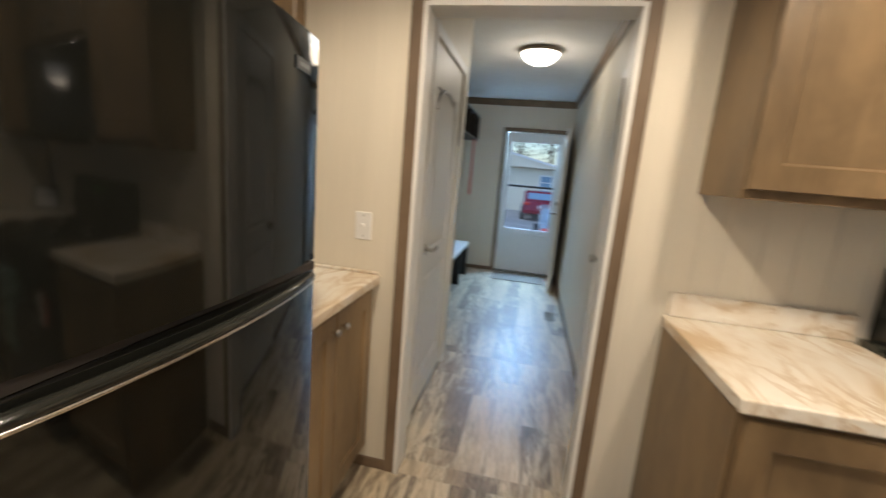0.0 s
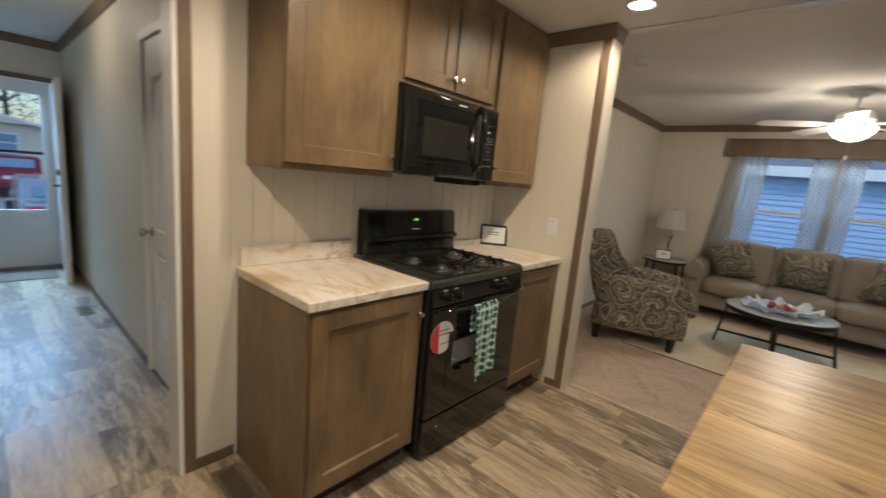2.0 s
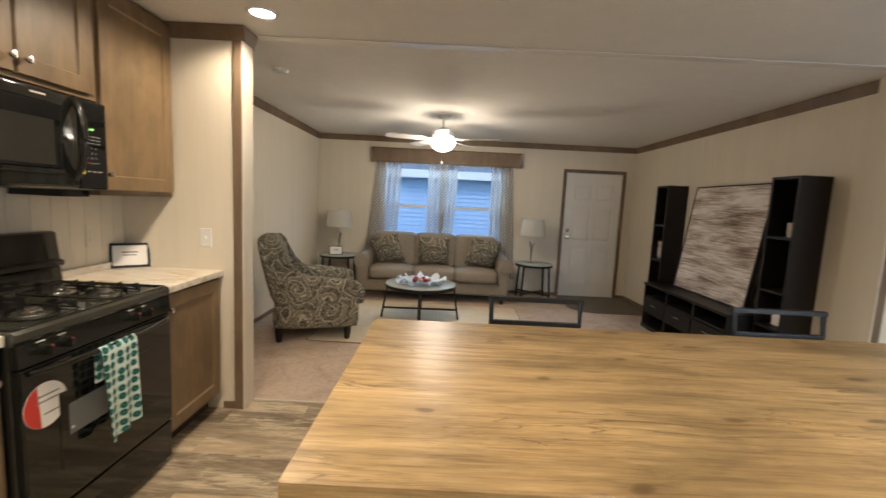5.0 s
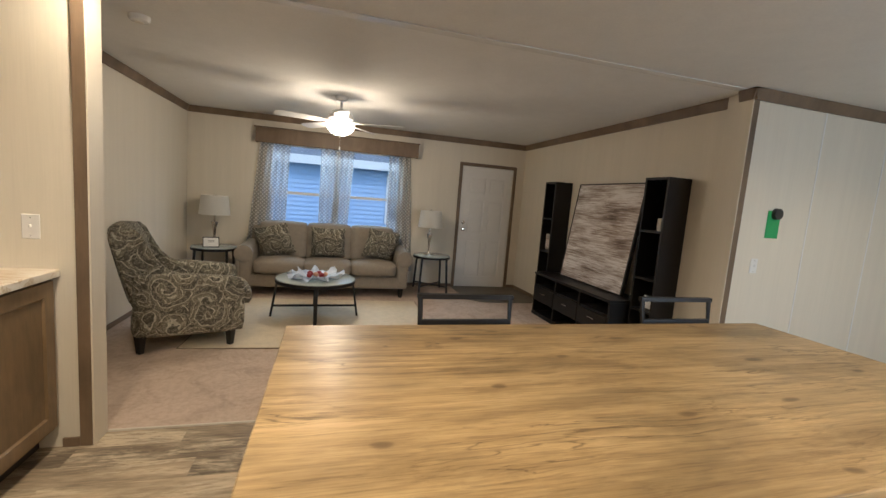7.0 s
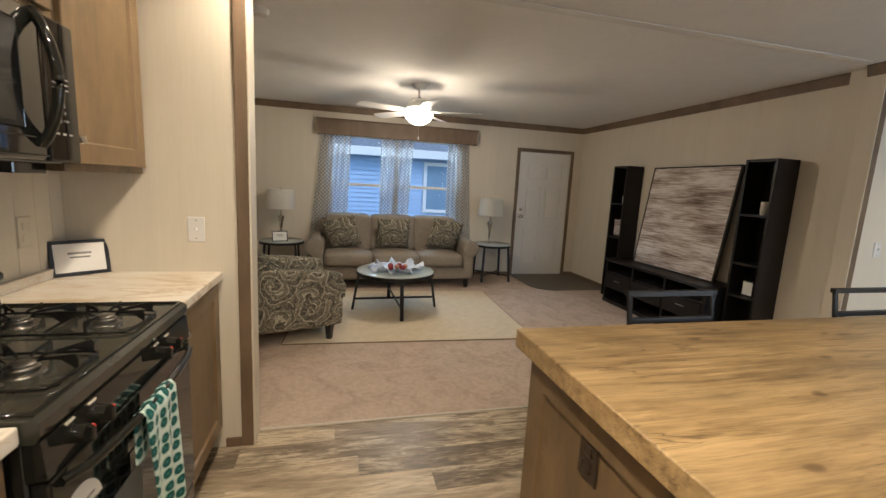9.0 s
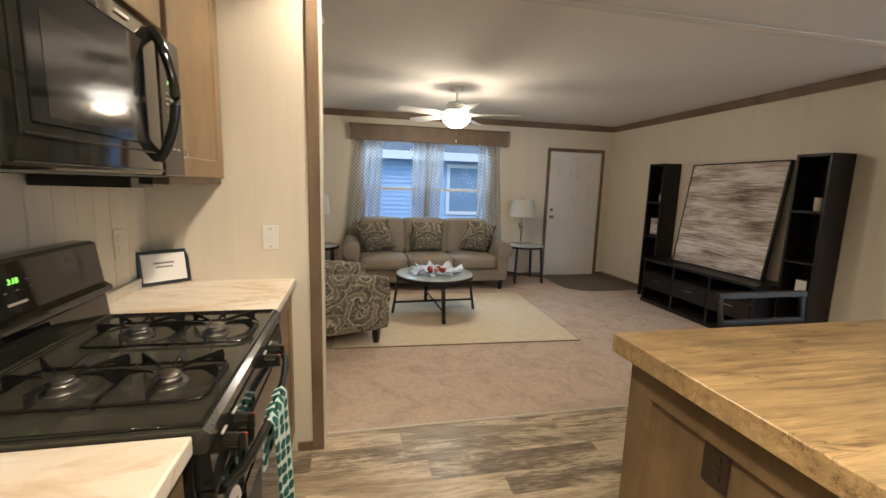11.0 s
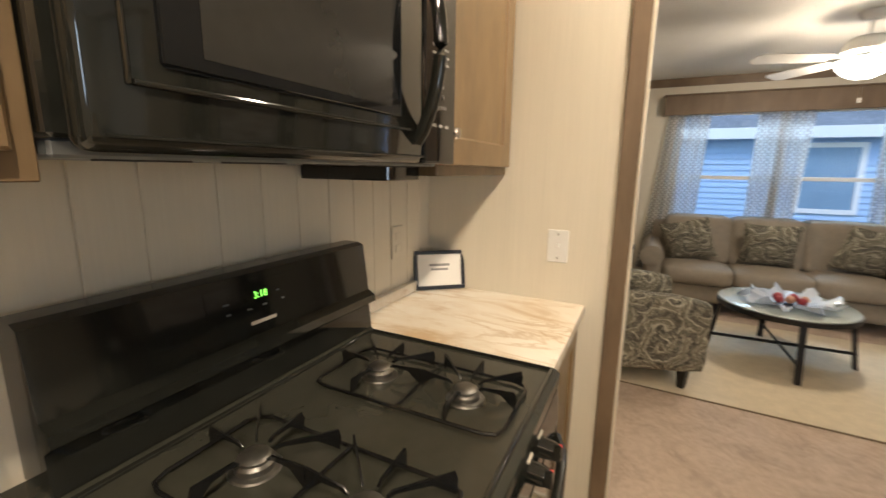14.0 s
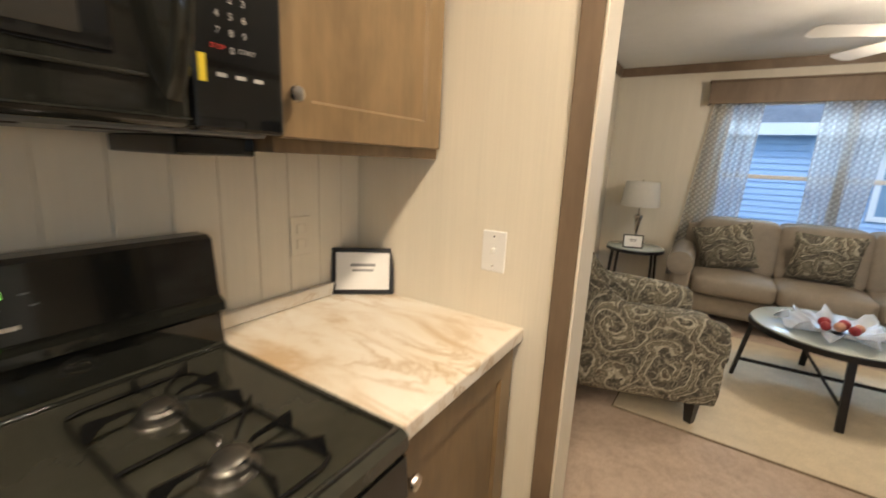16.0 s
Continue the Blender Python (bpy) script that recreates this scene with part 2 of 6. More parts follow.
def island_mat():
    n = Nodes("wood_grain_laminate", 0.30, 0, 0.5)
    warp = n.node("ShaderNodeTexNoise", Scale=5.0, Detail=3.0)
    n.link(n.coords((1.0, 0.35, 1.0)), warp.inputs["Vector"])
    add = n.node("ShaderNodeVectorMath")
    add.operation = "MULTIPLY_ADD"
    add.inputs[1].default_value = (0.065, 0.065, 0.065)
    n.link(warp.outputs["Color"], add.inputs[0])
    n.link(n.coords((1.0, 0.055, 1.0)), add.inputs[2])
    g = n.noise(add.outputs[0], 42, 10, 0.74, 0.35)
    fine = n.noise(n.coords((1.0, 0.035, 1.0)), 190, 5, 0.65, 0.3)
    broad = n.noise(n.coords((1.0, 0.12, 1.0)), 6.5, 6, 0.62, 0.5)
    kadd = n.node("ShaderNodeVectorMath")
    kadd.operation = "MULTIPLY_ADD"
    kadd.inputs[1].default_value = (0.5, 0.5, 0.5)
    n.link(warp.outputs["Color"], kadd.inputs[0])
    n.link(n.coords((4.2, 1.9, 4.2)), kadd.inputs[2])
    knots = n.node("ShaderNodeTexVoronoi", Scale=1.0)
    knots.voronoi_dimensions = "2D"
    n.link(kadd.outputs[0], knots.inputs["Vector"])
    core = n.ramp(knots.outputs["Distance"], [(0.02, 1.0), (0.04, 0.75), (0.062, 0.0)])
    halo = n.ramp(knots.outputs["Distance"], [(0.06, 1.0), (0.20, 0.0)])
    a = n.ramp(g, [(0.37, (0.14, 0.087, 0.038)), (0.435, (0.34, 0.228, 0.102)), (0.52, (0.54, 0.375, 0.170)), (0.60, (0.69, 0.51, 0.26))])
    b = n.ramp(broad, [(0.39, (0.20, 0.128, 0.058)), (0.47, (0.42, 0.285, 0.128)), (0.58, (0.66, 0.475, 0.235))])
    c = n.ramp(fine, [(0.38, (0.13, 0.082, 0.036)), (0.47, (0.46, 0.31, 0.138)), (0.62, (0.70, 0.52, 0.27))])
    col = n.mix(0.21, n.mix(0.48, a, b), c)
    col = n.mix(n.math("MULTIPLY", halo, 0.22), col, (0.24, 0.138, 0.052))
    patch = n.ramp(n.noise(n.coords((1.0, 0.38, 1.0)), 3.4, 4, 0.6, 0.6), [(0.36, 0.56), (0.50, 0.86), (0.64, 1.06)])
    col = n.mix(1.0, col, patch, "MULTIPLY")
    crack = n.ramp(n.noise(add.outputs[0], 30, 4, 0.5, 0.8), [(0.475, 0.0), (0.500, 1.0), (0.525, 0.0)])
    where = n.ramp(n.noise(n.coords((1.0, 0.3, 1.0)), 7.0, 3), [(0.46, 0.0), (0.60, 1.0)])
    col = n.mix(n.math("MULTIPLY", n.math("MULTIPLY", crack, where), 0.8), col, (0.10, 0.058, 0.024))
    n.color(n.mix(n.math("MULTIPLY", core, 0.62), col, (0.075, 0.042, 0.018)))
    n.rough(n.ramp(fine, [(0.2, 0.29), (0.8, 0.40)]))
    n.bump(fine, 0.12, 0.001)
    return n.m


M["island"] = island_mat()


def plank_mat():
    n = Nodes("weathered_vinyl_plank", 0.36, 0, 0.45)
    inf = n.node("ShaderNodeObjectInfo")
    geo = n.node("ShaderNodeNewGeometry")
    rnd = n.math("FRACT", n.math("ADD", inf.outputs["Random"], n.math("MULTIPLY", geo.outputs["Random Per Island"], 0.97)))
    v = n.coords((1.0, 0.12, 1.0), (0, 0, 0), True)
    g = n.noise(v, 10, 8, 0.7, 1.1)
    fine = n.noise(v, 85, 5, 0.6, 0.4)
    worn = n.ramp(n.noise(n.coords((1.0, 0.22, 1.0), (0, 0, 0), True), 4.4, 7, 0.66, 1.3), [(0.45, 0.0), (0.55, 1.0)])
    worn = n.math("MULTIPLY", worn, n.ramp(n.noise(v, 34, 8, 0.75, 0.9), [(0.43, 0.0), (0.53, 1.0)]))
    base = n.ramp(rnd, [(0.0, (0.165, 0.128, 0.088)), (0.3, (0.24, 0.187, 0.128)), (0.6, (0.34, 0.266, 0.178)), (0.82, (0.45, 0.355, 0.235)), (1.0, (0.58, 0.465, 0.31))])
    dark = n.mix(1.0, base, n.ramp(g, [(0.34, 0.50), (0.50, 0.92), (0.66, 1.35)]), "MULTIPLY")
    lite = n.mix(n.math("MULTIPLY", worn, 0.90), dark, (0.74, 0.63, 0.45))
    n.color(n.mix(0.26, lite, n.ramp(fine, [(0.40, (0.06, 0.048, 0.036)), (0.60, (0.42, 0.345, 0.245))])))
    n.rough(n.ramp(g, [(0.2, 0.30), (0.8, 0.46)]))
    n.bump(fine, 0.18, 0.001)
    return n.m


M["plank"] = plank_mat()


def carpet_mat():
    n = Nodes("beige_carpet", 0.95, 0, 0.1)
    v = n.coords()
    a = n.noise(v, 420, 3, 0.7)
    b = n.noise(v, 5.5, 6, 0.65, 0.8)
    c = n.noise(v, 28, 4, 0.6)
    col = n.mix(0.36, n.ramp(b, [(0.36, (0.42, 0.325, 0.255)), (0.52, (0.60, 0.478, 0.384)), (0.72, (0.68, 0.555, 0.455))]),
                n.ramp(c, [(0.40, (0.42, 0.328, 0.255)), (0.58, (0.64, 0.52, 0.42))]))
    n.color(n.mix(0.3, col, n.ramp(a, [(0.3, (0.27, 0.21, 0.16)), (0.7, (0.62, 0.52, 0.43))])))
    n.bump(a, 0.7, 0.004)
    return n.m


M["carpet"] = carpet_mat()


def paisley_mat():
    n = Nodes("paisley_fabric", 0.88, 0, 0.2)
    v = n.coords((1, 1, 1))
    warp = n.node("ShaderNodeTexNoise", Scale=5.2, Detail=3.0)
    n.link(v, warp.inputs["Vector"])
    add = n.node("ShaderNodeVectorMath")
    add.operation = "MULTIPLY_ADD"
    add.inputs[1].default_value = (0.15, 0.15, 0.15)
    n.link(warp.outputs["Color"], add.inputs[0])
    n.link(v, add.inputs[2])
    vo = n.node("ShaderNodeTexVoronoi", Scale=4.9)
    n.link(add.outputs[0], vo.inputs["Vector"])
    small = n.node("ShaderNodeTexVoronoi", Scale=34.0)
    n.link(add.outputs[0], small.inputs["Vector"])
    off = n.node("ShaderNodeVectorMath")
    off.operation = "SUBTRACT"
    n.link(add.outputs[0], off.inputs[0])
    n.link(vo.outputs["Position"], off.inputs[1])
    axes = n.node("ShaderNodeSeparateXYZ")
    n.link(off.outputs[0], axes.inputs[0])
    turn = n.math("MULTIPLY", n.math("ARCTAN2", axes.outputs[2], n.math("ADD", axes.outputs[0], axes.outputs[1])), 0.15915)
    swirl = n.math("FRACT", n.math("ADD", n.math("MULTIPLY", vo.outputs["Distance"], 2.7), turn))
    charcoal, olive, cream, brown = (0.070, 0.066, 0.054), (0.165, 0.150, 0.112), (0.50, 0.47, 0.375), (0.115, 0.096, 0.068)
    a = n.ramp(swirl, [(0.0, charcoal), (0.25, cream), (0.35, olive), (0.58, brown), (0.68, cream), (0.74, olive), (0.88, charcoal)], True)
    dots = n.ramp(small.outputs["Distance"], [(0.0, 1.0), (0.24, 0.0)], True)
    fine = n.math("FRACT", n.math("ADD", n.math("MULTIPLY", small.outputs["Distance"], 2.2), n.math("MULTIPLY", turn, 3.0)))
    a = n.mix(0.38, a, n.ramp(fine, [(0.0, charcoal), (0.35, cream), (0.6, olive)], True))
    n.color(n.mix(n.math("MULTIPLY", dots, 0.35), a, (0.26, 0.23, 0.165)))
    n.bump(n.noise(v, 260, 2), 0.3, 0.001)
    return n.m


M["paisley"] = paisley_mat()


def towel_mat():
    n = Nodes("patterned_towel", 0.9, 0, 0.2)
    v = n.coords((1, 1, 1), (90, 0, 0))
    vo = n.node("ShaderNodeTexVoronoi", Scale=27.0, Randomness=0.25)
    vo.voronoi_dimensions = "2D"
    n.link(v, vo.inputs["Vector"])
    a = n.ramp(vo.outputs["Distance"], [(0.0, (0.08, 0.24, 0.22)), (0.12, (0.02, 0.12, 0.115)), (0.34, (0.014, 0.09, 0.085)), (0.39, (0.44, 0.63, 0.58)), (0.56, (0.68, 0.79, 0.75))])
    n.color(a)
    n.bump(n.noise(v, 300, 2), 0.4, 0.001)
    return n.m


M["towel"] = towel_mat()


def sheer_mat():
    n = Nodes("patterned_sheer", 0.9, 0, 0.1)
    v = n.coords((1, 1, 1), (45, 0, 0))
    wa = n.node("ShaderNodeTexWave", Scale=8.5, Distortion=0.0)
    wb = n.node("ShaderNodeTexWave", Scale=8.5, Distortion=0.0)
    wa.bands_direction, wb.bands_direction = "Y", "Z"
    n.link(v, wa.inputs["Vector"])
    n.link(v, wb.inputs["Vector"])
    dia = n.ramp(n.math("MULTIPLY", wa.outputs["Fac"], wb.outputs["Fac"]), [(0.28, 0.0), (0.40, 1.0)])
    n.color(n.mix(dia, (0.42, 0.41, 0.385), (0.66, 0.65, 0.63)))
    out = n.t.nodes["Material Output"]
    tr = n.node("ShaderNodeBsdfTranslucent", Color=(0.48, 0.475, 0.455, 1))
    tp = n.node("ShaderNodeBsdfTransparent", Color=(1, 1, 1, 1))
    m1, m2 = n.node("ShaderNodeMixShader"), n.node("ShaderNodeMixShader")
    m1.inputs[0].default_value = 0.42
    n.link(n.b.outputs[0], m1.inputs[1])
    n.link(tr.outputs[0], m1.inputs[2])
    n.link(n.ramp(dia, [(0.0, 0.34), (1.0, 0.18)]), m2.inputs[0])
    n.link(m1.outputs[0], m2.inputs[1])
    n.link(tp.outputs[0], m2.inputs[2])
    n.link(m2.outputs[0], out.inputs[0])
    return n.m


M["sheer"] = sheer_mat()


def canvas_mat():
    n = Nodes("streaked_canvas_print", 0.6, 0, 0.3)
    v = n.coords((0.06, 1, 1.0))
    a = n.noise(v, 66, 8, 0.74, 0.1)
    b = n.noise(n.coords((0.20, 1, 1.0)), 8.5, 3, 0.5, 0.2)
    mixv = n.math("ADD", n.math("MULTIPLY", a, 0.70), n.math("MULTIPLY", b, 0.54))
    n.color(n.ramp(mixv, [(0.42, (0.10, 0.072, 0.056)), (0.50, (0.22, 0.172, 0.140)), (0.57, (0.40, 0.325, 0.275)), (0.64, (0.62, 0.565, 0.52)), (0.71, (0.82, 0.79, 0.76))]))
    n.bump(a, 0.3, 0.002)
    return n.m


M["canvas"] = canvas_mat()
M["siding"] = plain("white_lap_siding", (0.76, 0.78, 0.80), 0.6, 0, 0.04, 8, 0.05)
# white siding with the blue daylight on it mixed into the colour
M["siding_blue_daylight"] = plain("daylight_tinted_white_siding", (0.38, 0.52, 0.71), 0.6, 0, 0.05, 8, 0.05)
M["siding_cream"] = plain("cream_lap_siding", (0.72, 0.66, 0.52), 0.6, 0, 0.04, 8, 0.05)
M["roof"] = plain("grey_shingle_roof", (0.24, 0.25, 0.26), 0.9, 0, 0.3, 12, 0.3)
M["gravel"] = plain("gravel_ground", (0.30, 0.29, 0.26), 0.95, 0, 0.35, 18, 0.6)
M["dark_window"] = plain("dark_house_window", (0.20, 0.30, 0.40), 0.55, 0, 0.1, 3, 0.0)
M["car_red"] = plain("red_car_paint", (0.24, 0.022, 0.032), 0.2, 0.2, 0.05, 10, 0.0, 0.5, 0.6)
M["car_silver"] = plain("silver_car_paint", (0.42, 0.47, 0.50), 0.2, 0.5, 0.05, 10, 0.0, 0.5, 0.6)
M["tyre"] = plain("tyre_rubber", (0.02, 0.02, 0.02), 0.85)
M["leaf"] = plain("dark_foliage", (0.05, 0.075, 0.05), 0.8, 0, 0.5, 9, 0.3)
M["bark"] = plain("bark", (0.09, 0.07, 0.055), 0.9, 0, 0.3, 20, 0.5)
M["slate"] = plain("dark_slate_screen", (0.02, 0.022, 0.022), 0.3)


# ---- building helpers ----
def box(bm, x0, x1, y0, y1, z0, z1, bev=0.0, seg=1):
    """Adds a box, with bevelled edges where bev is given, to bm."""
    r = bmesh.ops.create_cube(bm, size=1.0, matrix=Matrix.Translation(((x0 + x1) / 2, (y0 + y1) / 2, (z0 + z1) / 2))
                              @ Matrix.Diagonal((abs(x1 - x0), abs(y1 - y0), abs(z1 - z0), 1)))
    if bev > 0:
        es = list({e for v in r["verts"] for e in v.link_edges})
        bmesh.ops.bevel(bm, geom=es, offset=bev, segments=seg, affect="EDGES", profile=0.5)
    return bm


def B(x0, x1, y0, y1, z0, z1, bev=0.0, seg=1):
    return box(bmesh.new(), x0, x1, y0, y1, z0, z1, bev, seg)


def cyl(bm, a, b, r0, r1=None, n=16):
    """Adds a rod or cone from a to b."""
    a, b = Vector(a), Vector(b)
    d = b - a
    m = Matrix.Translation((a + b) / 2) @ d.to_track_quat("Z", "Y").to_matrix().to_4x4()
    bmesh.ops.create_cone(bm, cap_ends=True, segments=n, radius1=r0, radius2=r0 if r1 is None else r1, depth=d.length, matrix=m)
    return bm


def C(a, b, r0, r1=None, n=16):
    return cyl(bmesh.new(), a, b, r0, r1, n)


def ball(bm, c, r, sx=1, sy=1, sz=1, n=16):
    bmesh.ops.create_uvsphere(bm, u_segments=n, v_segments=max(6, n // 2), radius=r,
                              matrix=Matrix.Translation(c) @ Matrix.Diagonal((sx, sy, sz, 1)))
    return bm


def lathe(profile, c=(0, 0, 0), n=28):
    """Turns a profile of (radius, height) about the upright axis through c."""
    bm = bmesh.new()
    rings = []
    for r, z in profile:
        rings.append([bm.verts.new((c[0] + r * math.cos(2 * math.pi * i / n), c[1] + r * math.sin(2 * math.pi * i / n), c[2] + z)) for i in range(n)])
    for a, b in zip(rings, rings[1:]):
        for i in range(n):
            bm.faces.new((a[i], a[(i + 1) % n], b[(i + 1) % n], b[i]))
    for ring, flip in ((rings[0], True), (rings[-1], False)):
        f = bm.faces.new(ring[::-1] if flip else ring)
        f.normal_update()
    return bm


def tube(points, r, n=8, closed=False):
    """A round rod along points."""
    pts = [Vector(p) for p in points]
    bm = bmesh.new()
    rings = []
    for i, p in enumerate(pts):
        a = pts[i - 1] if i or closed else pts[i]
        b = pts[(i + 1) % len(pts)] if i + 1 < len(pts) or closed else pts[i]
        q = (b - a).to_track_quat("Z", "Y")
        rings.append([bm.verts.new(p + q @ Vector((r * math.cos(2 * math.pi * k / n), r * math.sin(2 * math.pi * k / n), 0))) for k in range(n)])
    pairs = list(zip(rings, rings[1:])) + ([(rings[-1], rings[0])] if closed else [])
    for a, b in pairs:
        for k in range(n):
            bm.faces.new((a[k], a[(k + 1) % n], b[(k + 1) % n], b[k]))
    if not closed:
        bm.faces.new(rings[0][::-1])
        bm.faces.new(rings[-1])
    return bm


def prism(profile, axis, a, b):
    """Draws a closed outline out along an axis: for axis 'x' the outline is (y, z), for 'y' it is (x, z), for 'z' (x, y)."""
    bm = bmesh.new()

    def at(p, w):
        return {"x": (w, p[0], p[1]), "y": (p[0], w, p[1]), "z": (p[0], p[1], w)}[axis]

    lo, hi = [bm.verts.new(at(p, a)) for p in profile], [bm.verts.new(at(p, b)) for p in profile]
    n = len(profile)
    for i in range(n):
        bm.faces.new((lo[i], lo[(i + 1) % n], hi[(i + 1) % n], hi[i]))
    bm.faces.new(lo[::-1])
    bm.faces.new(hi)
    bmesh.ops.recalc_face_normals(bm, faces=bm.faces)
    return bm


def cushion(x0, x1, y0, y1, z0, z1, puff=0.02, cuts=6, soft=0.55):
    """A soft block with rounded edges and swollen faces."""
    bm = bmesh.new()
    bmesh.ops.create_cube(bm, size=2.0)
    bmesh.ops.subdivide_edges(bm, edges=bm.edges[:], cuts=cuts, use_grid_fill=True)
    c = Vector(((x0 + x1) / 2, (y0 + y1) / 2, (z0 + z1) / 2))
    h = Vector(((x1 - x0) / 2, (y1 - y0) / 2, (z1 - z0) / 2))
    rad = min(h) * soft
    for v in bm.verts:
        u = v.co.copy()
        p = Vector((u.x * h.x, u.y * h.y, u.z * h.z))
        core = Vector([max(-(h[i] - rad), min(h[i] - rad, p[i])) for i in range(3)])
        d = p - core
        if d.length > 1e-6:
            p = core + d.normalized() * min(rad, d.length * 1.0 if d.length < rad else rad)
        sw = [(1 - u.y * u.y) * (1 - u.z * u.z), (1 - u.x * u.x) * (1 - u.z * u.z), (1 - u.x * u.x) * (1 - u.y * u.y)]
        for i in range(3):
            p[i] += puff * sw[i] * (1 if u[i] > 0.99 else -1 if u[i] < -0.99 else 0)
        v.co = c + p
    return bm


def base_of(ob):
    o = Vector((0, 0, 0))
    while ob is not None:
        o += ob.location
        ob = ob.parent
    return o


def part(name, bm, material, parent=None, label="", smooth=None):
    """Links a bmesh, in world coordinates, as one mesh object under a thing or a part."""
    me = bpy.data.meshes.new(name)
    if parent is not None:
        bmesh.ops.translate(bm, verts=bm.verts, vec=-base_of(parent))
    bm.normal_update()
    bm.to_mesh(me)
    bm.free()
    me.materials.append(material)
    if smooth:
        me.shade_smooth()
        if smooth < 180:
            me.set_sharp_from_angle(angle=radians(smooth))
    ob = new(name, me)
    if parent is not None:
        ob.parent = parent
    if label:
        tagged(ob, label)
    return ob


def thing(name, at, label, category, group=""):
    ob = new(name)
    ob.empty_display_size = 0.05
    ob.location = at
    return tagged(ob, label, category, group)


def struct(name, bm, material, label="", category=""):
    ob = part(name, bm, material)
    return tagged(ob, label, category, kind="structure")


def solid(name, bm, material, label, category, smooth=None, group=""):
    """A thing of one mesh."""
    ob = part(name, bm, material, None, "", smooth)
    return tagged(ob, label, category, group)


def words(text, size, m, material, parent, name="writing"):
    cu = bpy.data.curves.new(name, "FONT")
    cu.body, cu.size, cu.align_x, cu.align_y, cu.extrude = text, size, "CENTER", "CENTER", 0.0004
    tmp = bpy.data.objects.new(name, cu)
    me = bpy.data.meshes.new_from_object(tmp)
    bpy.data.objects.remove(tmp)
    me.materials.append(material)
    ob = new(name, me)
    ob.parent = parent
    mm = m.copy()
    mm.translation = m.translation - base_of(parent)
    ob.matrix_basis = mm
    return ob


# ---- the large structure ----
NY, TY, FX, WX, SY = 1.74, -3.2, 6.47, -1.2, -5.4
MX0, MX1 = 2.48, 2.60
HL, HN, HR, HY = -0.45, -1.0, 0.52, 6.06
T = 0.10
DX0, DX1, DTOP = -0.40, 0.365, 1.97

floor = struct("floor", B(WX - 0.1, MX1, SY - 0.1, NY + T, -0.14, -0.012), M["kick"], "grey-brown weathered wood-look vinyl plank floor", "floor")
hall_floor = struct("floor_hall", B(HN - 0.1, HR + 0.1, NY + T, HY + 0.1, -0.14, -0.012), M["kick"], "grey-brown vinyl plank floor of the hallway", "floor")
carpet = struct("floor_carpet", B(MX1, FX + 0.1, TY - 0.1, NY + T, -0.14, 0.006), M["carpet"], "mottled beige wall-to-wall carpet", "carpet")
struct("ceiling", B(WX - 0.1, FX + 0.1, SY - 0.1, NY + T, CEIL, CEIL + 0.1), M["ceiling"], "white finely textured ceiling", "ceiling")
struct("ceiling_hall", B(HN - 0.1, HR + 0.1, NY + T, HY + 0.1, CEIL, CEIL + 0.1), M["ceiling"], "white finely textured hallway ceiling", "ceiling")

# north wall with the hall opening
bm = bmesh.new()
box(bm, WX - 0.1, DX0, NY, NY + T, 0, CEIL)
box(bm, DX1, FX + 0.1, NY, NY + T, 0, CEIL)
box(bm, DX0, DX1, NY, NY + T, DTOP, CEIL)
wall_north = struct("wall_north", bm, M["wall"], "cream wall panelling with faint vertical streaks", "wall")
struct("wall_west", box(box(box(B(WX - T, WX, -2.65, NY, 0, CEIL), WX - T, WX, SY, -4.15, 0, CEIL), WX - T, WX, -4.15, -2.65, 0, 0.9), WX - T, WX, -4.15, -2.65, 2.0, CEIL), M["wall"], "cream wall panelling around a window", "wall")
struct("wall_south", B(WX - T, MX1, SY - T, SY, 0, CEIL), M["wall"], "cream wall panelling", "wall")
struct("wall_tv", B(MX1, FX + T, TY - T, TY, 0, CEIL), M["wall"], "cream living room wall", "wall")
PX = 2.562
struct("wall_partition", B(PX, PX + 0.11, SY, -3.10, 0, CEIL), M["wall"], "pale partition wall lit by daylight", "wall")
wing = struct("wall_wing", B(MX0, MX1, 1.0, NY, 0, CEIL), M["wall"], "cream stub wall between kitchen and living room", "wall")
# east wall with window and front door
WY0, WY1, WZ0, WZ1 = -1.16, 0.72, 0.82, 2.02
FD0, FD1, FDT = -3.01, -2.135, 1.965
bm = bmesh.new()
box(bm, FX, FX + T, WY1, NY, 0, CEIL)
box(bm, FX, FX + T, WY0, WY1, 0, WZ0)
box(bm, FX, FX + T, WY0, WY1, WZ1, CEIL)
box(bm, FX, FX + T, FD1, WY0, 0, CEIL)
box(bm, FX, FX + T, FD0, FD1, FDT, CEIL)
box(bm, FX, FX + T, TY, FD0, 0, CEIL)
struct("wall_east", bm, M["wall"], "cream living room wall with window and front door", "wall")
# hallway walls
LD0, LD1 = 2.13, 2.90
bm = bmesh.new()
box(bm, HL - T, HL, NY + T, LD0, 0, CEIL)
box(bm, HL - T, HL, LD1, 3.10, 0, CEIL)
box(bm, HL - T, HL, LD0, LD1, 1.98, CEIL)
struct("wall_hall_west", bm, M["hall_wall"], "pale hallway wall with a closet door", "wall")
struct("wall_hall_nook", box(B(HN - T, HN, 3.0, HY, 0, CEIL), HN, HL - T, 3.0, 3.10, 0, CEIL), M["hall_wall"], "pale wall of the hallway nook", "wall")
RD0, RD1 = 2.12, 2.86
bm = bmesh.new()
box(bm, HR, HR + T, NY + T, RD0, 0, CEIL)
box(bm, HR, HR + T, RD1, HY, 0, CEIL)
box(bm, HR, HR + T, RD0, RD1, 1.98, CEIL)
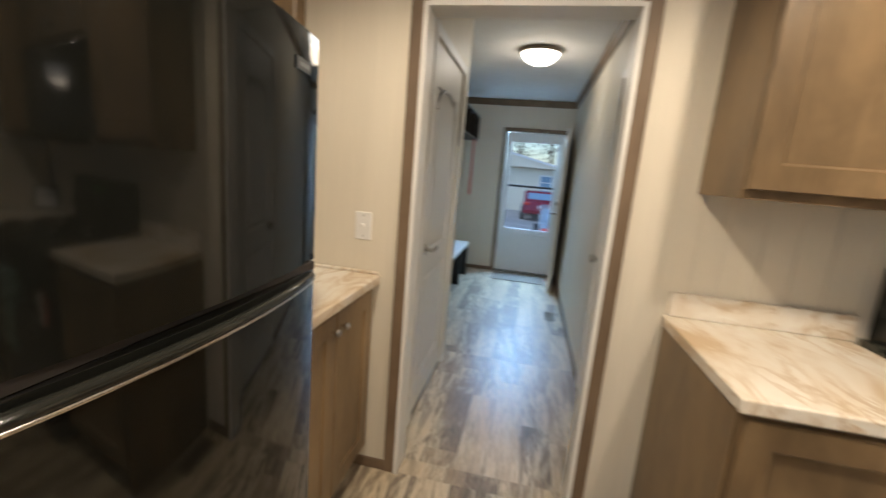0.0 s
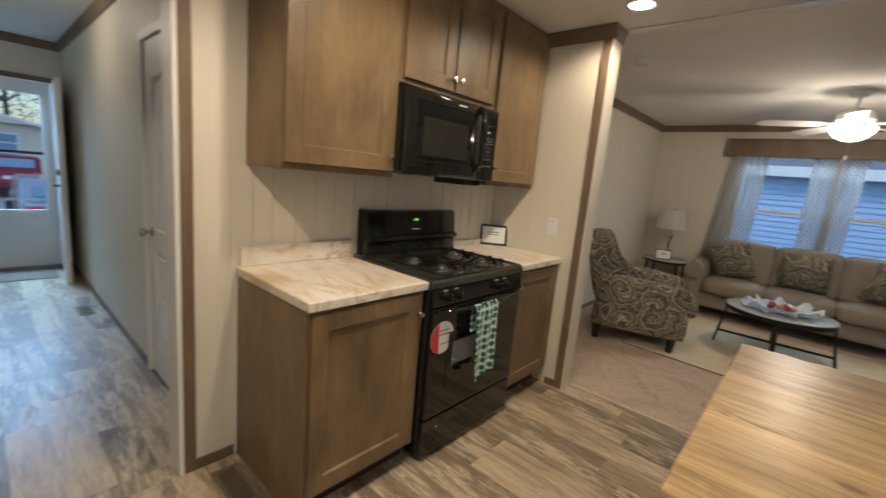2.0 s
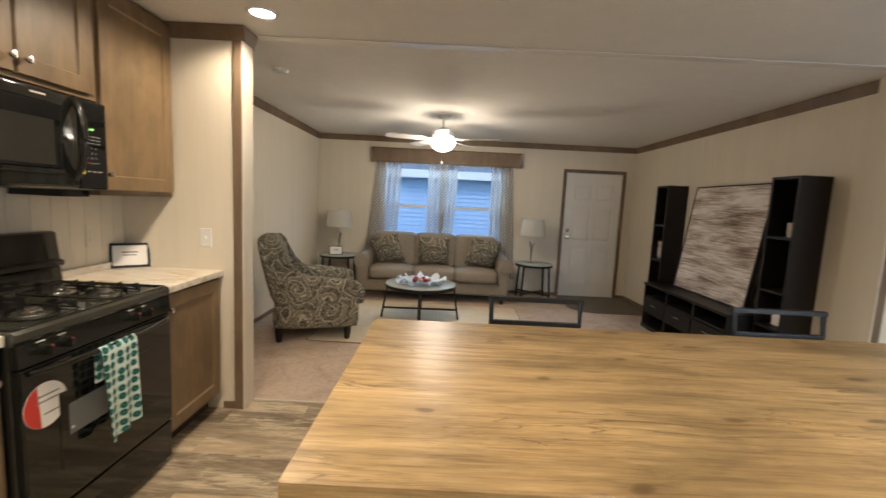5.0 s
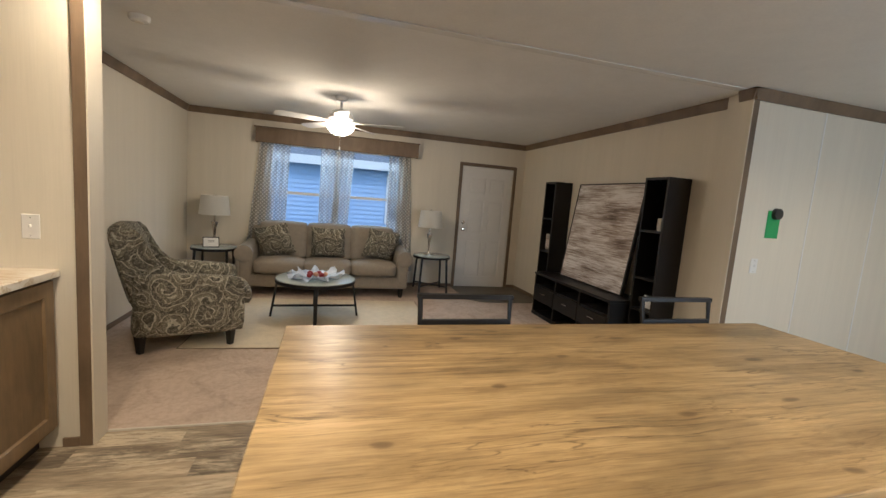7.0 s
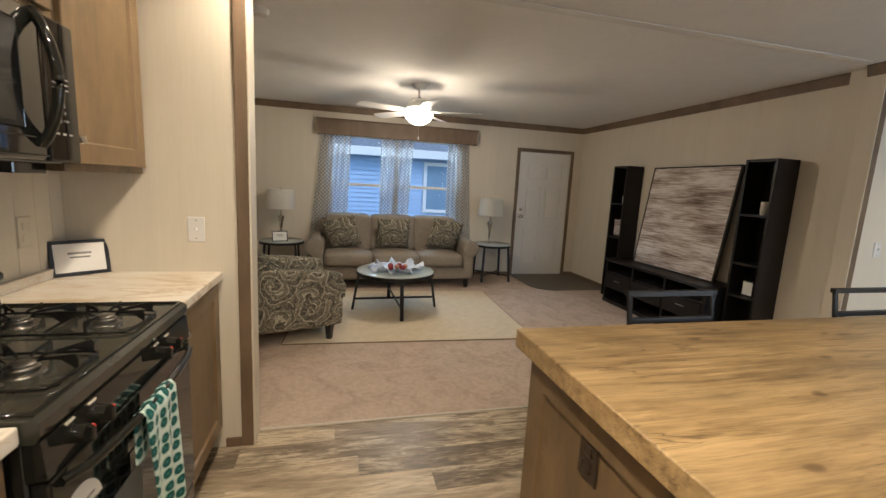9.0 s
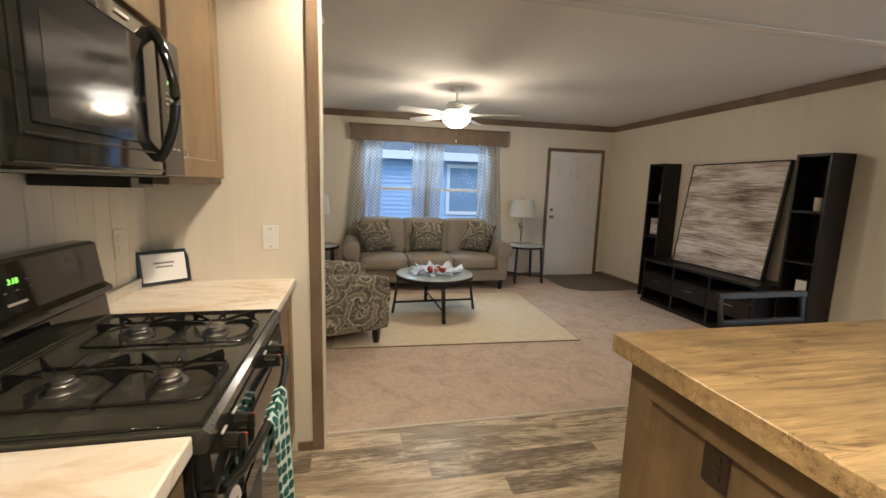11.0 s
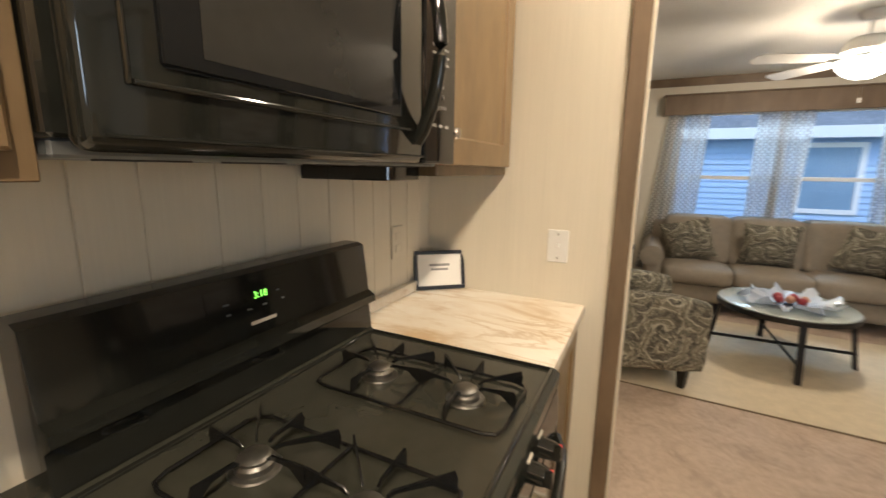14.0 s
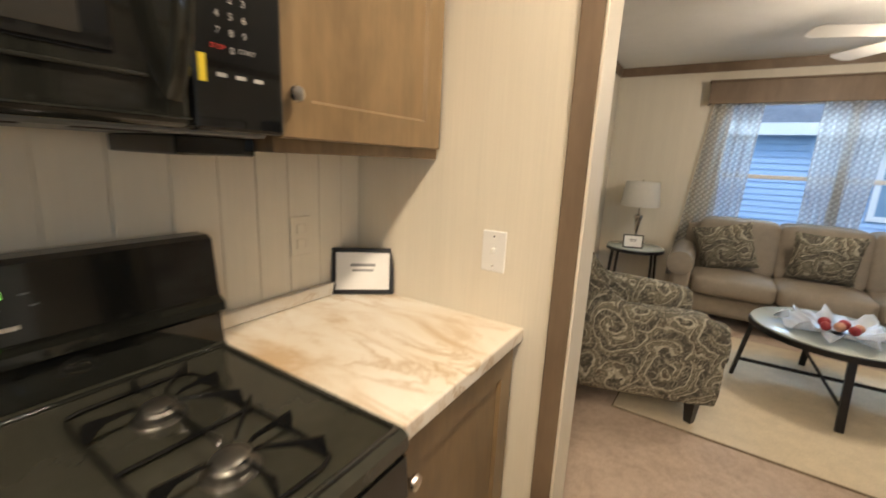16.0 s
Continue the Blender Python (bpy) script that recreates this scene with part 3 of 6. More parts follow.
struct("wall_hall_east", bm, M["hall_wall"], "pale hallway wall with a closet door", "wall")
BD0, BD1, BDT = -0.35, 0.43, 1.965
bm = bmesh.new()
box(bm, HN - T, BD0, HY, HY + T, 0, CEIL)
box(bm, BD1, HR + T, HY, HY + T, 0, CEIL)
box(bm, BD0, BD1, HY, HY + T, BDT, CEIL)
struct("wall_hall_north", bm, M["hall_wall"], "pale hallway end wall with the back door", "wall")


# trims, crown and baseboards
def crown(name, axis, a, b, wallpos, side):
    z0 = 2.297
    o = [(wallpos, z0), (wallpos + side * 0.016, z0), (wallpos + side * 0.020, z0 + 0.02), (wallpos + side * 0.034, CEIL - 0.015), (wallpos + side * 0.034, CEIL - 0.001), (wallpos, CEIL - 0.001)]
    tagged(part(name, prism(o, axis, a, b), M["trim"]), "dark brown wooden crown moulding under the ceiling", "crown moulding", kind="structure")


crown("trim_crown_east", "y", TY, NY, FX, -1)
crown("trim_crown_tv", "x", MX1, FX - 0.034, TY, 1)
crown("trim_crown_living_north", "x", MX1 + 0.034, FX - 0.034, NY, -1)
crown("trim_crown_partition", "y", SY, -3.066, PX, -1)
crown("trim_crown_partition_end", "x", PX - 0.034, PX + 0.11, -3.10, 1)
crown("trim_crown_wing_west", "y", 0.966, 1.44, MX0, -1)
crown("trim_crown_wing_end", "x", MX0, MX1 + 0.034, 1.0, -1)
crown("trim_crown_wing_east", "y", 1.0, NY, MX1, 1)
crown("trim_crown_hall_end", "x", HN, HR, HY, -1)
crown("trim_crown_hall_east", "y", NY + T, HY - 0.034, HR, -1)


def trim_box(name, *b):
    tagged(part(name, B(*b, 0.003), M["trim"]), "dark brown wooden trim", "trim", kind="structure")


def baseboard(*b):
    tagged(part("baseboard", B(*b, 0.003), M["trim"]), "dark brown wooden baseboard", "baseboard", kind="structure")


# hall opening casing and jamb
trim_box("trim_casing_left", DX0 - 0.052, DX0 - 0.004, NY - 0.014, NY, 0, DTOP + 0.05)
trim_box("trim_casing_right", DX1 + 0.004, DX1 + 0.052, NY - 0.014, NY, 0, DTOP + 0.05)
trim_box("trim_casing_head", DX0 - 0.004, DX1 + 0.004, NY - 0.014, NY, DTOP + 0.004, DTOP + 0.05)
bm = bmesh.new()
box(bm, DX0 - 0.004, DX0 + 0.014, NY - 0.016, NY + T + 0.012, 0, DTOP)
box(bm, DX1 - 0.014, DX1 + 0.004, NY - 0.016, NY + T + 0.012, 0, DTOP)
box(bm, DX0 + 0.014, DX1 - 0.014, NY - 0.016, NY + T + 0.012, DTOP - 0.014, DTOP + 0.004)
tagged(part("trim_jamb", bm, M["white"]), "white painted jamb lining the hall opening", "door jamb", kind="structure")
# wing wall end trim
trim_box("trim_wing", MX0 - 0.012, MX0, 0.99, 1.045, 0, 2.297)
tagged(part("trim_wing_cap", B(MX0 - 0.012, MX1 + 0.004, 0.982, 0.99, 0, 2.297, 0.002), M["wall"]), "off-white end cap of the stub wall", "trim", kind="structure")
trim_box("trim_partition", PX - 0.012, PX, -3.145, -3.09, 0, 2.297)
tagged(part("trim_partition_cap", B(PX - 0.012, PX + 0.11, -3.09, -3.082, 0, 2.297, 0.002), M["wall"]), "cream end cap of the partition wall", "trim", kind="structure")
struct("wall_pilaster", B(PX + 0.11, 2.82, TY, -3.15, 0, CEIL), M["wall"], "cream pilaster at the end of the wall", "wall")
baseboard(DX1 + 0.052, 0.578, NY - 0.011, NY, 0, 0.05)
baseboard(-0.60, DX0 - 0.052, NY - 0.011, NY, 0, 0.05)
baseboard(MX0 - 0.011, MX0, 1.045, 1.12, 0, 0.05)
baseboard(MX1, FX, TY, TY + 0.011, 0.006, 0.056)
baseboard(FX - 0.011, FX, FD1 + 0.052, NY, 0.006, 0.056)
baseboard(FX - 0.011, FX, TY, FD0 - 0.052, 0.006, 0.056)
baseboard(MX1, FX, NY - 0.011, NY, 0.006, 0.056)
baseboard(HR - 0.011, HR, RD1 + 0.05, HY, 0, 0.05)
baseboard(HN, BD0 - 0.052, HY - 0.011, HY, 0, 0.05)
baseboard(PX - 0.011, PX, SY, -3.145, 0, 0.05)
# ceiling seam strip along the marriage line
tagged(part("trim_ceiling_strip", B(2.595, 2.665, -3.05, 0.95, CEIL - 0.007, CEIL - 0.001, 0.002), M["batten"]), "glossy white batten strip along the ceiling seam", "trim", kind="structure")
tagged(part("trim_carpet_edge", B(2.594, 2.608, -3.08, 0.98, -0.004, 0.010, 0.002), M["mug"]), "pale metal strip where carpet meets vinyl", "trim", kind="structure")
# seams of the partition panels
for k, yy in enumerate((-3.85, -4.59)):
    tagged(part("trim_panel_seam", B(PX - 0.003, PX, yy - 0.006, yy + 0.006, 0.05, 2.297), M["white"]), "pale batten over a wall panel seam", "trim", kind="structure")

# ---- kitchen ----
def remap(bm, facing, pos):
    """Turns a front built in (u, depth, z) to face -y, +y, +x or -x with its back plane at pos."""
    for v in bm.verts:
        u, d, z = v.co
        v.co = {"-y": (u, pos - d, z), "+y": (u, pos + d, z), "+x": (pos + d, u, z), "-x": (pos - d, u, z)}[facing]
    bmesh.ops.recalc_face_normals(bm, faces=bm.faces)
    return bm


def shaker(u0, u1, z0, z1, facing, pos, t=0.02, w=0.068):
    """A cabinet door: one moulded piece with stiles, rails and a sunk panel."""
    bm = bmesh.new()

    def loop(g, d):
        return [bm.verts.new(p) for p in ((u0 + g, d, z0 + g), (u1 - g, d, z0 + g), (u1 - g, d, z1 - g), (u0 + g, d, z1 - g))]

    loops = [loop(0.0, 0.0), loop(0.0, t - 0.003), loop(0.003, t), loop(w, t), loop(w + 0.003, t - 0.004), loop(w + 0.007, t - 0.010)]
    for a, b in zip(loops, loops[1:]):
        for k in range(4):
            bm.faces.new((a[k], a[(k + 1) % 4], b[(k + 1) % 4], b[k]))
    bm.faces.new(loops[0])
    bm.faces.new(loops[-1])
    return remap(bm, facing, pos)


def knob_at(u, z, facing, pos, parent):
    p = lathe([(0.0045, 0), (0.0045, 0.012), (0.013, 0.016), (0.0155, 0.022), (0.013, 0.028), (0.004, 0.030)], n=16)
    for v in p.verts:
        a, b, h = v.co
        v.co = (u + a, h, z + b)
    return part("knob", remap(p, facing, pos), M["steel"], parent, "round brushed nickel knob", 40)


def cabinet(label, x0, x1, y0, y1, z0, z1, facing, doors, kick=0.0, group=""):
    """A cabinet unit: carcase with face frame, and doors of (u0, u1, z0, z1, knob u, knob z)."""
    at = ((x0 + x1) / 2, (y0 + y1) / 2, 0 if kick else z0)
    th = thing("cabinet", at, label, "cabinet", group)
    bm = bmesh.new()
    if kick:
        if facing == "-y":
            box(bm, x0, x1, y0 + 0.07, y1, 0, z0)
        elif facing == "+x":
            box(bm, x0, x1 - 0.07, y0, y1, 0, z0)
        part("toe_kick", bm, M["kick"], th, "dark recessed toe kick")
        bm = bmesh.new()
    box(bm, x0, x1, y0, y1, z0, z1, 0.0015)
    part("body", bm, M["cab"], th)
    pos = {"-y": y0, "+y": y1, "+x": x1, "-x": x0}[facing]
    for u0, u1, a, b, ku, kz in doors:
        d = part("door", shaker(u0, u1, a, b, facing, pos), M["cab"], th)
        if ku is not None:
            knob_at(ku, kz, facing, pos + {"-y": -0.02, "+y": 0.02, "+x": 0.02, "-x": -0.02}[facing], d)
    return th


NB = NY - 0.006
RX0, RX1 = 1.181, 1.936
# wall cabinets over the range
cabinet("stained maple wall cabinet beside the microwave", 0.624, RX0 + 0.003, 1.425, NB, 1.360, CEIL - 0.004, "-y", [(0.627, RX0 - 0.018, 1.386, 2.345, 1.130, 1.455)], group="wall cabinets")
cabinet("short two-door stained maple wall cabinet above the microwave", RX0 + 0.0045, RX1 - 0.001, 1.425, NB, 1.80, CEIL - 0.004, "-y",
        [(1.200, 1.543, 1.822, 2.345, 1.520, 1.880), (1.558, 1.901, 1.822, 2.345, 1.583, 1.880)], group="wall cabinets")
cabinet("narrow stained maple wall cabinet beside the stub wall", RX1 + 0.001, MX0 - 0.002, 1.425, NB, 1.358, CEIL - 0.004, "-y", [(1.943, 2.462, 1.385, 2.345, 1.960, 1.462)], group="wall cabinets")
# base cabinets beside the range
cabinet("stained maple base cabinet with one shaker door", 0.60, RX0 - 0.004, 1.15, NB, 0.10, 0.876, "-y", [(0.606, RX0 - 0.032, 0.125, 0.862, 1.130, 0.772)], 0.1, "base cabinets")
cabinet("narrow stained maple base cabinet beside the stub wall", RX1 + 0.004, MX0 - 0.002, 1.15, NB, 0.10, 0.876, "-y", [(1.955, 2.46, 0.125, 0.862, 1.975, 0.785)], 0.1, "base cabinets")
part("end_panel", B(0.592, 0.600, 1.15, NB, 0.0, 0.876, 0.001), M["cab"], [o for o in scene.objects if o.name == "cabinet.003"][0])


def worktop(label, x0, x1, y0, y1, splash):
    th = thing("countertop", ((x0 + x1) / 2, (y0 + y1) / 2, 0.877), label, "countertop", "kitchen countertops")
    part("slab", B(x0, x1, y0, y1, 0.877, 0.915, 0.005, 2), M["counter"], th)
    if splash:
        part("backsplash", B(*splash, 0.003), M["counter"], th, "low marbled backsplash strip")
    return th


worktop("cream marbled laminate countertop with brown veins", 0.583, RX0 - 0.002, 1.122, NB, (0.596, RX0 - 0.002, NB - 0.02, NB, 0.9155, 1.005))
worktop("cream marbled laminate countertop beside the stub wall", RX1 + 0.002, MX0 - 0.001, 1.113, NB, (RX1 + 0.002, MX0 - 0.001, NB - 0.02, NB, 0.9155, 0.955))
# left run: base cabinet, counter, upper cabinets, refrigerator
cabinet("stained maple base cabinet with two slim doors beside the refrigerator", WX + 0.006, -0.56, 1.055, NB, 0.10, 0.876, "+x", [(1.07, 1.385, 0.125, 0.855, 1.355, 0.80), (1.392, 1.715, 0.125, 0.855, 1.425, 0.80)], 0.1, "base cabinets")
worktop("cream marbled laminate countertop beside the refrigerator", WX + 0.006, -0.517, 1.052, NB, (WX + 0.026, -0.527, NB - 0.012, NB, 0.9155, 0.928))
cabinet("stained maple wall cabinet beside the refrigerator", WX + 0.006, -0.90, 1.06, NB, 1.385, CEIL - 0.004, "+x", [(1.075, 1.725, 1.405, 2.33, 1.10, 1.46)], group="wall cabinets")
cabinet("stained maple cabinet above the refrigerator", WX + 0.006, -0.64, 0.28, 1.055, 1.70, CEIL - 0.004, "+x", [(0.30, 0.662, 1.72, 2.33, 0.635, 1.76), (0.668, 1.035, 1.72, 2.33, 0.695, 1.76)], group="wall cabinets")

fr = thing("refrigerator", (-0.80, 0.665, 0), "glossy black top-freezer refrigerator with curved chrome-edged handle", "refrigerator")
FRX, FY0, FY1 = -0.432, 0.285, 1.045
part("body", B(WX + 0.03, FRX - 0.075, FY0 + 0.005, FY1 - 0.005, 0.02, 1.625, 0.01, 2), M["fridge_black"], fr)


def door_front(y):
    """How far out the bowed doors stand at y."""
    return FRX - 0.014 + 0.036 * (1 - (2 * (y - FY0) / (FY1 - FY0) - 1) ** 2)


def bowed_door(z0, z1, name):
    """A door skin that swells slightly towards its middle."""
    n = 28
    ys = [FY0 + (FY1 - FY0) * i / n for i in range(n + 1)]
    out = [(FRX - 0.07, FY0)] + [(door_front(y), y) for y in ys] + [(FRX - 0.07, FY1)]
    return part(name, prism(out, "z", z0, z1), M["fridge_black"], fr, "", 30)


up = bowed_door(1.128, 1.632, "freezer_door")
low = bowed_door(0.10, 1.108, "door")
part("grille", B(FRX - 0.10, FRX - 0.05, FY0 + 0.01, FY1 - 0.01, 0.02, 0.09, 0.004), M["kick"], fr)
by = [FY1 - 0.125 + 0.012 * i for i in range(7)]
part("badge", prism([(door_front(y) - 0.004, y) for y in by] + [(door_front(y) + 0.003, y) for y in reversed(by)], "z", 1.545, 1.569), M["slate"], up, "small raised dark badge")
by = by[1:-1]
part("badge_plate", prism([(door_front(y) + 0.002, y) for y in by] + [(door_front(y) + 0.004, y) for y in reversed(by)], "z", 1.553, 1.561), M["label_grey"], up)
hy = [FY0 + 0.02 + (FY1 - FY0 - 0.04) * i / 20 for i in range(21)]
hp = [(door_front(y) + 0.001 + 0.012 * math.sin(math.pi * i / 20) ** 0.5, y, 1.090) for i, y in enumerate(hy)]
part("handle", tube(hp, 0.0105, 10), M["black_gloss"], low, "long horizontal black handle", 60)
part("handle_edge", tube([(x + 0.008, y, z - 0.008) for x, y, z in hp], 0.003, 6), M["steel"], low, "thin chrome edge along the handle", 60)
part("scoop", B(FRX - 0.06, FRX - 0.001, FY0 + 0.02, FY1 - 0.02, 1.109, 1.127), M["kick"], low)

# light switches and outlets
def wall_plate(label, u, z, facing, pos, mat="gloss_white", outlet=False):
    o = {"-y": (u, pos, z), "-x": (pos, u, z), "+y": (u, pos, z)}[facing]
    th = thing("outlet" if outlet else "light_switch", o, label, "outlet" if outlet else "light switch")
    part("plate", remap(B(u - 0.036, u + 0.036, 0, 0.006, z - 0.058, z + 0.058, 0.003, 2), facing, pos), M[mat], th)
    if outlet:
        for dz in (-0.022, 0.022):
            part("socket", remap(B(u - 0.016, u + 0.016, 0.006, 0.008, z + dz - 0.014, z + dz + 0.014, 0.002), facing, pos), M[mat], th)
    else:
        b = B(u - 0.005, u + 0.005, 0.004, 0.017, z - 0.004, z + 0.010, 0.002)
        part("toggle", remap(b, facing, pos), M[mat], th)
        bm = bmesh.new()
        for dz in (-0.042, 0.042):
            box(bm, u - 0.003, u + 0.003, 0.006, 0.007, z + dz - 0.003, z + dz + 0.003, 0.001)
        tagged(part("screw", remap(bm, facing, pos), M["steel"], th), kind="stuff")
    return th


wall_plate("white toggle light switch on the cream stub wall", 1.22, 1.115, "-x", MX0)
wall_plate("white toggle light switch on the wall beside the hall opening", -0.605, 1.115, "-y", NY)
wall_plate("white toggle light switch on the pale partition wall", -3.35, 1.065, "-x", PX)
wall_plate("cream outlet on the panelled backsplash wall", 2.235, 1.12, "-y", NY - 0.005, "wall", True)

# ---- range ----
rg = thing("gas_range", ((RX0 + RX1) / 2, 1.4, 0), "black gas range with four burners and an oven", "range")
RL, RR = RX0 + 0.004, RX1 - 0.004
RF = 1.125
part("body", B(RL, RR, RF, 1.70, 0.03, 0.90, 0.004), M["black_gloss"], rg)
out = [(RF - 0.022, 0.872), (RF - 0.030, 0.888), (RF - 0.030, 0.912), (RF - 0.018, 0.922), (1.62, 0.922), (1.64, 0.935), (1.70, 0.935), (1.70, 0.872)]
top = part("cooktop", prism(out, "x", RL - 0.002, RR + 0.002), M["cooktop"], rg, "glossy black cooktop")
part("cooktop_rim", tube([(RL + 0.012, RF - 0.012, 0.924), (RR - 0.012, RF - 0.012, 0.924), (RR - 0.012, 1.615, 0.924), (RL + 0.012, 1.615, 0.924)], 0.006, 8, True), M["black_gloss"], top, "", 60)
# backguard: lower riser with a ledge, leaning console above
out = [(1.628, 0.93), (1.634, 0.995), (1.612, 1.010), (1.614, 1.028), (1.635, 1.040), (1.651, 1.166), (1.668, 1.173), (1.715, 1.173), (1.715, 0.93)]
bg = part("backguard", prism(out, "x", RL + 0.030, RR), M["black_gloss"], rg, "tall black backguard with clock panel")
tilt = math.degrees(math.atan2(0.017, 0.138))


def on_guard(u, z, lift=0.0015):
    y = 1.635 + (z - 1.040) * 0.017 / 0.138
    return pose(u, y - lift, z, 90 - tilt, 0, 0)


bm = bmesh.new()
bmesh.ops.create_cube(bm, size=1.0, matrix=on_guard(1.565, 1.108, 0.0) @ Matrix.Diagonal((0.21, 0.085, 0.0012, 1)))
pnl = part("control_panel", bm, M["black_gloss"], bg)
words("3:18", 0.020, on_guard(1.578, 1.120), M["led"], pnl, "clock_digits")
bm = bmesh.new()
for u, z, w in ((1.500, 1.118, 0.016), (1.502, 1.098, 0.012), (1.548, 1.096, 0.013), (1.585, 1.097, 0.013), (1.622, 1.118, 0.012), (1.632, 1.098, 0.010)):
    bmesh.ops.create_cube(bm, size=1.0, matrix=on_guard(u, z) @ Matrix.Diagonal((w * 0.8, 0.003, 0.0006, 1)))
tagged(part("button_print", bm, M["label_grey"], pnl), kind="stuff")
bm = bmesh.new()
bmesh.ops.create_cube(bm, size=1.0, matrix=on_guard(1.578, 1.066) @ Matrix.Diagonal((0.062, 0.007, 0.0006, 1)))
part("brand_bar", bm, M["mug"], pnl)


def grate(cx):
    """A two-burner wire grate: low rim bars, raised fingers over each burner."""
    g = part("grate", bmesh.new(), M["iron"], rg, "black wire grate over two burners")
    bm = bmesh.new()
    hw, y0, y1, z = 0.100, 1.138, 1.553, 0.929
    tmp = [tube([(cx - hw + 0.03, y0, z), (cx + hw - 0.03, y0, z), (cx + hw - 0.008, y0 + 0.008, z), (cx + hw, y0 + 0.03, z), (cx + hw, y1 - 0.03, z), (cx + hw - 0.008, y1 - 0.008, z), (cx + hw - 0.03, y1, z), (cx - hw + 0.03, y1, z), (cx - hw + 0.008, y1 - 0.008, z), (cx - hw, y1 - 0.03, z), (cx - hw, y0 + 0.03, z), (cx - hw + 0.008, y0 + 0.008, z)], 0.0036, 6, True)]
    tmp.append(tube([(cx - hw, 1.3455, z), (cx + hw, 1.3455, z)], 0.0035, 6))
    for cy in (1.242, 1.449):
        for dx, dy, r1 in ((1, 0, 0.099), (-1, 0, 0.099), (0, 1, 0.102), (0, -1, 0.102), (0.7071, 0.7071, 0.126), (0.7071, -0.7071, 0.126)):
            fin = prism([(r1, -0.002), (r1 + 0.003, 0.020), (r1 - 0.001, 0.034), (0.036, 0.028), (0.027, 0.021), (0.029, 0.018), (0.042, 0.022), (r1 * 0.72, 0.021), (r1 - 0.008, 0.004)], "y", -0.0017, 0.0017)
            for v in fin.verts:
                r, w, h = v.co
                v.co = (cx + dx * r - dy * w, cy + dy * r + dx * w, z + h)
            tmp.append(fin)
    me = bpy.data.meshes.new("grate")
    for t_ in tmp:
        me2 = bpy.data.meshes.new("tmp")
        t_.to_mesh(me2)
        t_.free()
        bm.from_mesh(me2)
        bpy.data.meshes.remove(me2)
    bmesh.ops.translate(bm, verts=bm.verts, vec=-base_of(rg))
    bm.to_mesh(me)
    bm.free()
    me.materials.append(M["iron"])
    me.shade_smooth()
    me.set_sharp_from_angle(angle=radians(40))
    g.data = me
    for cy in (1.242, 1.449):
        b = part("burner", lathe([(0.040, 0), (0.038, 0.003), (0.030, 0.005), (0.030, 0.014), (0.026, 0.018), (0.002, 0.0185)], (cx, cy, 0.9225), 24), M["burner"], rg, "aluminium burner with cap", 40)
        part("burner_cap", lathe([(0.024, 0), (0.025, 0.004), (0.020, 0.008), (0.002, 0.009)], (cx, cy, 0.9405), 24), M["burner"], b, "metal burner cap", 40)


for cx in (1.388, 1.718):
    grate(cx)
# sloping control strip with knobs
out = [(RF - 0.028, 0.874), (RF - 0.034, 0.797), (RF, 0.793), (RF, 0.874)]
strip = part("control_strip", prism(out, "x", RL, RR), M["black_gloss"], rg)
for kx in (1.268, 1.345, 1.675, 1.752):
    k = part("knob", C((kx, RF - 0.028, 0.842), (kx, RF - 0.058, 0.840), 0.021, 0.018, 20), M["black_gloss"], rg, "black range knob with a red mark", 40)
    part("grip", B(kx - 0.006, kx + 0.006, RF - 0.072, RF - 0.056, 0.822, 0.858, 0.003, 2), M["black_gloss"], k)
    part("mark", B(kx - 0.002, kx + 0.002, RF - 0.0728, RF - 0.066, 0.852, 0.8587, 0.001), M["red"], k, "red pointer mark")
    part("print", B(kx - 0.014, kx + 0.014, RF - 0.0315, RF - 0.028, 0.866, 0.870), M["mug"], strip)
dr = part("oven_door", B(RL + 0.003, RR - 0.003, RF - 0.034, RF, 0.235, 0.790, 0.006, 2), M["black_gloss"], rg, "black oven door")
part("oven_glass", B(RL + 0.13, RR - 0.13, RF - 0.037, RF - 0.033, 0.36, 0.655, 0.002), M["black_glass"], dr)
hp = [(RL + 0.03 + (RR - RL - 0.06) * i / 14, RF - 0.036 - 0.044 * math.sin(math.pi * i / 14) ** 0.45, 0.772) for i in range(15)]
part("handle", tube(hp, 0.011, 10), M["black_gloss"], dr, "bowed black oven handle", 60)
dw = part("drawer", B(RL + 0.003, RR - 0.003, RF - 0.030, RF, 0.035, 0.225, 0.006, 2), M["black_gloss"], rg, "black bottom drawer")
part("lock_dot", C((RL + 0.10, RF - 0.029, 0.17), (RL + 0.10, RF - 0.033, 0.17), 0.006), M["steel"], dw)
# stickers on the oven door
stk = part("round_sticker", C((1.268, RF - 0.0342, 0.640), (1.268, RF - 0.0352, 0.640), 0.080, None, 40), M["paper"], dr, "round white sticker with a red edge")
bm = bmesh.new()
ring = [bm.verts.new((1.268 + 0.0795 * math.cos(a), RF - 0.0357, 0.640 + 0.0795 * math.sin(a))) for a in np.linspace(math.pi * 0.62, math.pi * 1.42, 18)]
bm.faces.new(ring)
part("sticker_red", bm, M["red"], stk, "red segment of the sticker")
bm = bmesh.new()
for z, a, b in ((0.675, -0.03, 0.05), (0.655, -0.035, 0.055), (0.608, -0.01, 0.045)):
    box(bm, 1.268 + a, 1.268 + b, RF - 0.0359, RF - 0.0353, z - 0.003, z + 0.003)
tagged(part("sticker_print", bm, M["ink"], stk), kind="stuff")
